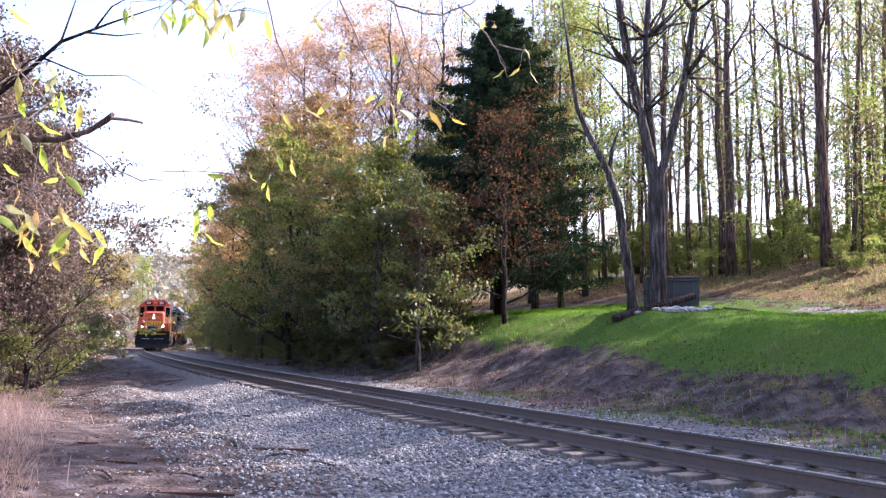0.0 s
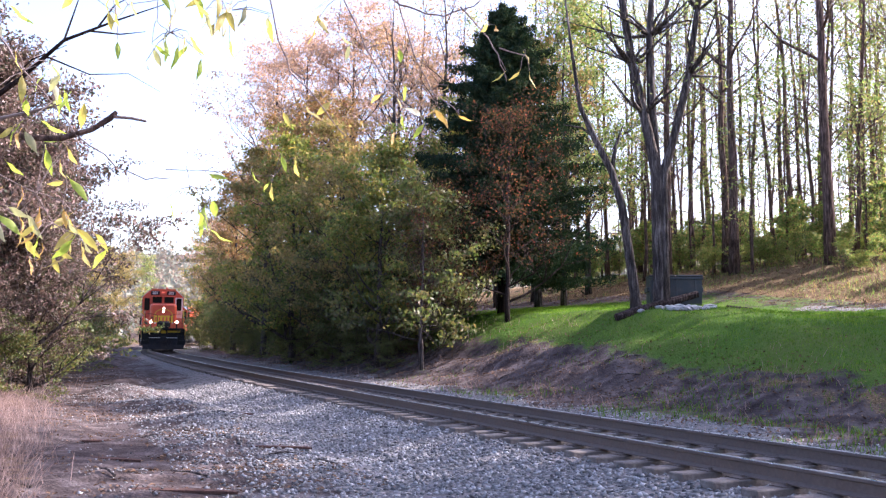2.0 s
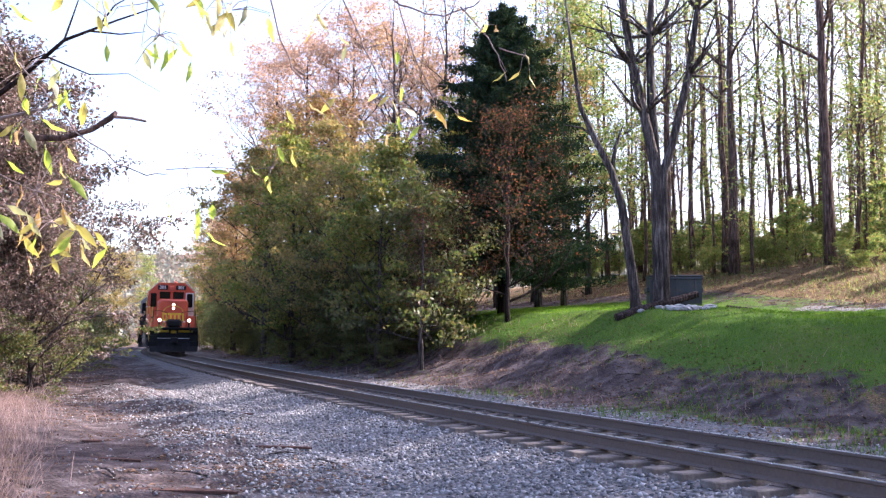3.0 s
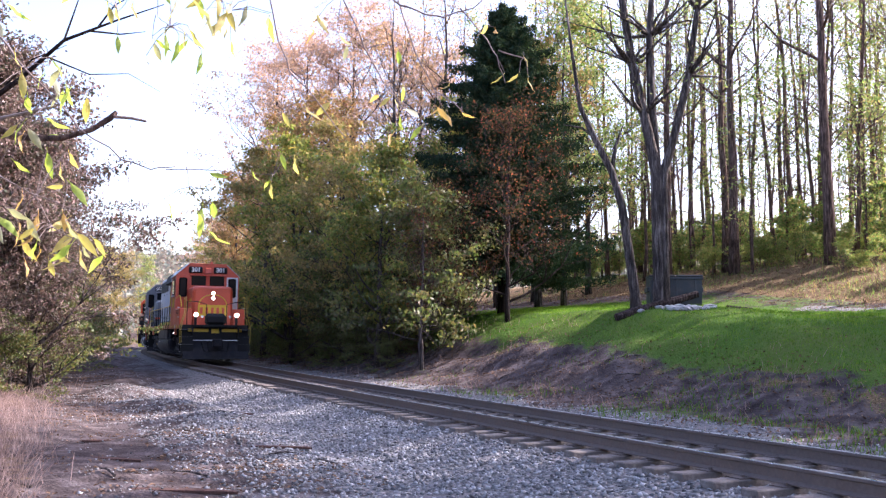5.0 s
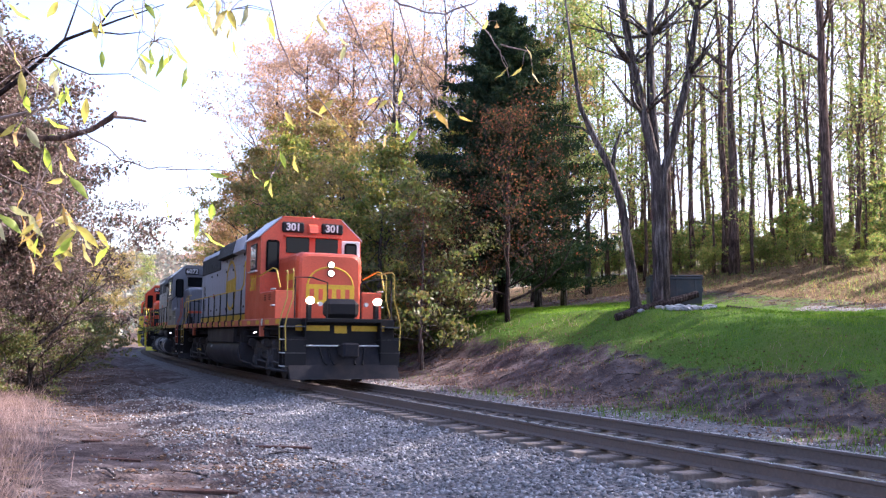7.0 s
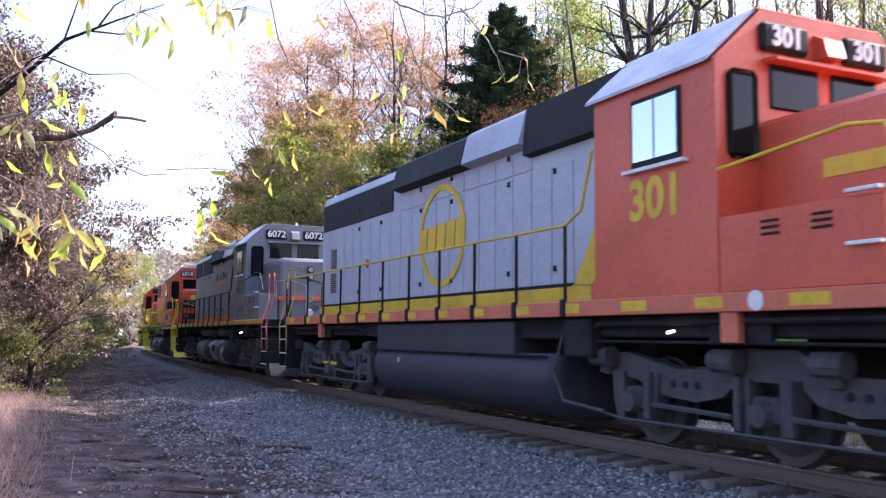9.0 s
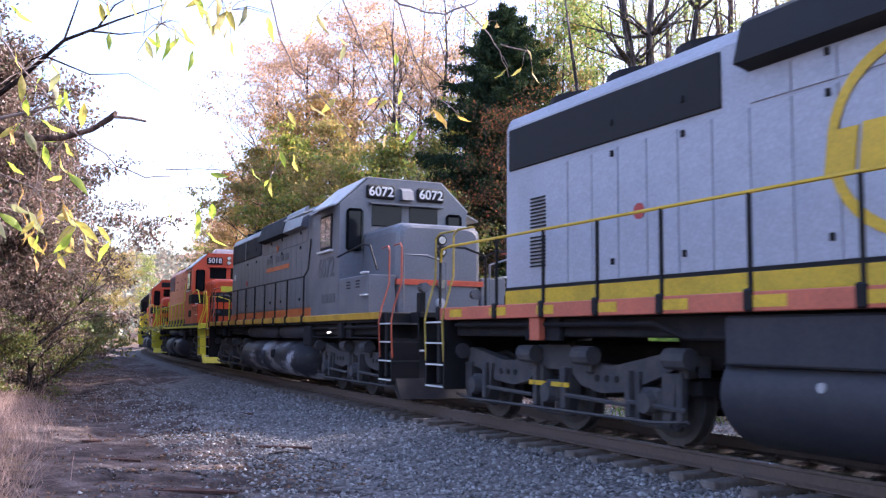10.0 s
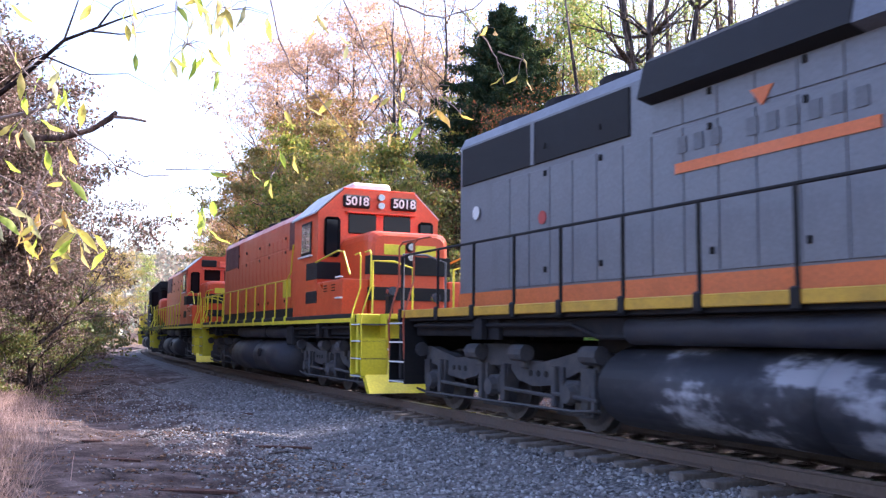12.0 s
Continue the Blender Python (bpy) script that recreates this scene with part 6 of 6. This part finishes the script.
def build_sprays():
    spray("backlit leaves on a swaying twig end", (-0.95, 2.45), [[(-0.95, 2.45), (-0.96, 2.36), (-0.97, 2.28), (-0.92, 2.24)], [(-0.96, 2.36), (-1.06, 2.33), (-1.1, 2.3)]],
          [(-1.08, 2.31), (-1.11, 2.26), (-1.01, 2.19), (-0.97, 2.17), (-0.95, 2.2), (-0.89, 2.16), (-0.84, 2.15), (-0.91, 2.31), (-0.93, 2.22)], 1, 0.002, 18, 1.0, [1, 3, 5, 7, 0], 10)
    spray("green and yellow leaves on a twig overhead", (-0.74, 2.45), [[(-0.74, 2.45), (-0.75, 2.36), (-0.72, 2.32)]],
          [(-0.79, 2.27), (-0.81, 2.31), (-0.73, 2.29), (-0.7, 2.29), (-0.67, 2.31), (-0.59, 2.26), (-0.75, 2.26)], 2, 0.002, 18, 1.05, [1, 3, 5, 7, 0], 12)
    spray("thin hanging twig with yellowing leaves", (-0.6, 2.42), [[(-0.6, 2.42), (-0.59, 2.36), (-0.55, 2.22), (-0.51, 2.12), (-0.42, 2.02), (-0.32, 1.9)], [(-0.51, 2.12), (-0.44, 2.09), (-0.4, 2.03)]],
          [(-0.53, 1.95), (-0.45, 1.96), (-0.38, 2.0)], 3, 0.0035, 20, 0.95, [1, 2, 5, 6])
    spray("hanging twig with green and orange leaves", (-0.36, 2.42), [[(-0.36, 2.42), (-0.35, 2.38), (-0.27, 2.19), (-0.2, 2.07), (-0.12, 1.96), (-0.04, 1.88)]],
          [(-0.45, 2.24), (-0.43, 2.27), (-0.36, 2.22), (-0.21, 1.98), (-0.18, 1.99), (-0.18, 1.89), (-0.14, 2.03), (-0.08, 1.9), (-0.09, 1.92), (-0.16, 2.16)], 4, 0.0035, 25, 0.85, None, 5)
    spray("hanging twig with orange leaves at its tip", (-0.17, 2.42), [[(-0.17, 2.42), (-0.16, 2.37), (-0.1, 2.17), (-0.04, 2.05), (0.05, 1.97)]],
          [(-0.03, 2.0), (0.01, 2.02), (-0.01, 1.96), (0.05, 1.96), (-0.03, 1.95)], 5, 0.0035, 30, 0.75, [2, 6, 1, 5])
    spray("drooping bough with golden leaves", (-0.19, 2.4), [[(-0.19, 2.4), (-0.18, 2.36), (-0.09, 2.32), (0.0, 2.31), (0.1, 2.34), (0.16, 2.42)], [(0.05, 2.34), (0.13, 2.26), (0.18, 2.17), (0.21, 2.09)], [(0.18, 2.2), (0.27, 2.18)]],
          [(0.12, 2.22), (0.17, 2.24), (0.27, 2.17), (0.2, 2.09), (0.25, 2.1), (0.29, 2.1), (0.0, 2.18), (0.31, 2.33)], 6, 0.0042, 45, 0.75, [2, 1, 6, 5])
    spray("bright green leaves at a twig's end", (-0.92, 1.78), [[(-0.92, 1.78), (-0.75, 1.772), (-0.64, 1.77), (-0.56, 1.765)]],
          [(-0.58, 1.72), (-0.55, 1.69), (-0.49, 1.78), (-0.53, 1.8), (-0.63, 1.75), (-0.8, 1.76)], 7, 0.0017, 30, 0.95, [0, 4, 1])
    spray("bright lime leaves hanging in a cluster", (-0.86, 1.79), [[(-0.86, 1.79), (-0.83, 1.72), (-0.81, 1.63)]],
          [(-0.82, 1.63), (-0.8, 1.59), (-0.78, 1.54), (-0.74, 1.62), (-0.9, 1.63)], 8, 0.0015, 20, 1.15, [0, 4])
    spray("long thin twig with pale backlit leaves", (-1.5, 2.23), [[(-1.5, 2.23), (-1.4, 2.11), (-1.3, 2.01), (-1.21, 1.9), (-1.08, 1.8), (-0.97, 1.76), (-0.9, 1.77)]],
          [(-1.42, 2.26), (-1.34, 2.08), (-1.29, 2.04), (-1.27, 2.02), (-1.24, 2.04), (-1.4, 1.88), (-1.32, 1.87), (-1.43, 1.77), (-1.24, 1.98), (-1.36, 2.03)], 9, 0.004, 25, 1.1, [0, 3, 1, 7], 12)
    spray("low twig thick with green, orange and pale leaves", (-1.55, 1.78), [[(-1.55, 1.78), (-1.49, 1.76), (-1.34, 1.7), (-1.25, 1.67), (-1.15, 1.66)], [(-1.34, 1.7), (-1.28, 1.6), (-1.2, 1.56), (-1.14, 1.52)], [(-1.34, 1.7), (-1.4, 1.62)]],
          [(-1.41, 1.61), (-1.34, 1.6), (-1.29, 1.51), (-1.26, 1.51), (-1.23, 1.51), (-1.31, 1.53), (-1.37, 1.51), (-1.21, 1.57), (-1.17, 1.51), (-1.13, 1.48), (-1.33, 1.81), (-1.26, 1.82), (-1.24, 1.71), (-1.44, 1.58), (-1.43, 1.57)], 10, 0.003, 30, 1.1, [2, 6, 1, 0, 5, 3], 22)
    # the thick broken bough, and a bare limb further off
    b = tagged(new("broken_bough"), "thick grey bough with a snapped end", "branch")
    part("bough", Geo().tube([(-1.75, 3.0, 2.0), (-1.51, 3.0, 1.915), (-1.38, 3.0, 1.88), (-1.27, 3.0, 1.88), (-1.17, 3.0, 1.91), (-1.11, 3.0, 1.95), (-1.09, 3.0, 1.972)], [0.014, 0.012, 0.011, 0.0105, 0.009, 0.011, 0.007], 8), BARK_W, b, smooth=True)
    part("side_shoot", Geo().tube([(-1.105, 3.0, 1.955), (-1.04, 3.0, 1.95), (-0.99, 3.0, 1.94)], [0.006, 0.005, 0.004], 6), TWIG, b)
    part("side_shoot", Geo().tube([(-1.6, 3.02, 1.93), (-1.51, 3.02, 1.945), (-1.36, 3.02, 1.98), (-1.28, 3.02, 2.0)], [0.006, 0.006, 0.005, 0.002], 6), TWIG, b)
    b = tagged(new("bare_limb"), "dark bare forked limb reaching over the strip", "branch")
    part("limb", Geo().tube([(-4.6, 9, 3.5), (-4.25, 9, 3.77), (-3.83, 9, 4.17), (-3.31, 9, 4.38), (-2.84, 9, 4.55)], [0.03, 0.024, 0.018, 0.01, 0.004], 7), BARK_D, b, smooth=True)
    for path in ([(-3.83, 9, 4.17), (-3.76, 9.05, 4.49), (-3.7, 9.1, 4.8)], [(-4.4, 9, 3.7), (-4.14, 9, 3.97), (-3.8, 9, 4.12)], [(-3.6, 9, 4.27), (-3.3, 9.1, 4.27), (-3.05, 9.1, 4.3)], [(-3.5, 9, 4.3), (-3.3, 8.9, 4.5), (-3.1, 8.9, 4.62)], [(-4.0, 9, 4.0), (-3.6, 9.1, 3.85), (-3.2, 9.1, 3.86), (-2.9, 9.2, 3.7)]):
        part("side_branch", Geo().tube(path, [0.012, 0.008, 0.003] if len(path) == 3 else [0.01, 0.007, 0.004, 0.002], 5), BARK_D, b)


build_sprays()


def sway():
    """The twigs stir in a light wind; the first one swings widest."""
    wide = [(0.0, 0.03, 0.12), (0.5, -0.03, 0.07), (1.0, -0.06, 0.0), (1.5, 0.01, 0.01), (2.0, 0.0, 0.0), (2.5, -0.06, 0.0), (3.0, -0.035, -0.01), (4.0, 0.02, 0.03), (5.0, 0.0, 0.02), (5.5, -0.035, 0.0), (6.0, -0.02, -0.01), (6.5, -0.07, -0.02), (7.0, -0.05, -0.03), (8.0, 0.0, 0.03), (9.0, -0.1, 0.07), (9.5, 0.0, 0.1), (10.0, -0.03, 0.03), (10.5, 0.07, 0.0), (11.0, -0.04, -0.02), (11.5, 0.0, -0.03), (12.0, 0.06, -0.04)]
    for top, (x, z), seed in SPRAYS:
        if seed == 1:
            walk(top, [(t, pose(x + dx, DEPTH, z + dz)) for t, dx, dz in wide])
        else:
            k = 1.6 if seed in (7, 8, 9, 10) else 1.0
            rows = []
            for i in range(25):
                t = i / 2
                a = math.sin(1.9 * t + seed * 1.7) + 0.6 * math.sin(3.3 * t + seed * 2.9)
                rows.append((t, pose(x, DEPTH, z, 1.5 * math.sin(2.3 * t + seed), k * a * 1.1, 2.0 * a)))
            walk(top, rows)


# ---- motion ----
SEEN = [(0.0, 95.0), (1.0, 85.6), (2.0, 76.3), (3.0, 67.1), (4.0, 57.9), (5.0, 48.7), (5.5, 43.88), (6.0, 38.91), (6.5, 33.98), (7.0, 29.11), (8.0, 19.6), (9.0, 10.16), (9.5, 5.5), (10.0, 0.75), (10.5, -3.86), (11.0, -8.48), (12.0, -18.65)]


def train_at(t):
    """How far along the line the first engine's middle stands."""
    return float(np.interp(t, [a for a, _ in SEEN], [b for _, b in SEEN]))


def unit_pose(u):
    a, b = line(u - 6.63), line(u + 6.63)
    m = (a + b) / 2
    return pose(m.x, m.y, 0, 0, 0, math.degrees(math.atan2(a.y - b.y, a.x - b.x)))


def motions():
    for i, ob in enumerate(UNITS):
        walk(ob, [(t, unit_pose(train_at(t) + 21.0 * i)) for t in [0.25 * k for k in range(49)]])
    for w, a in WHEELS:
        walk(w, [(t, pose(a, 0, 0.51, 0, math.degrees((95.0 - train_at(t)) / 0.5), 0)) for t in [k / 15 for k in range(181)]])
    sway()


motions()
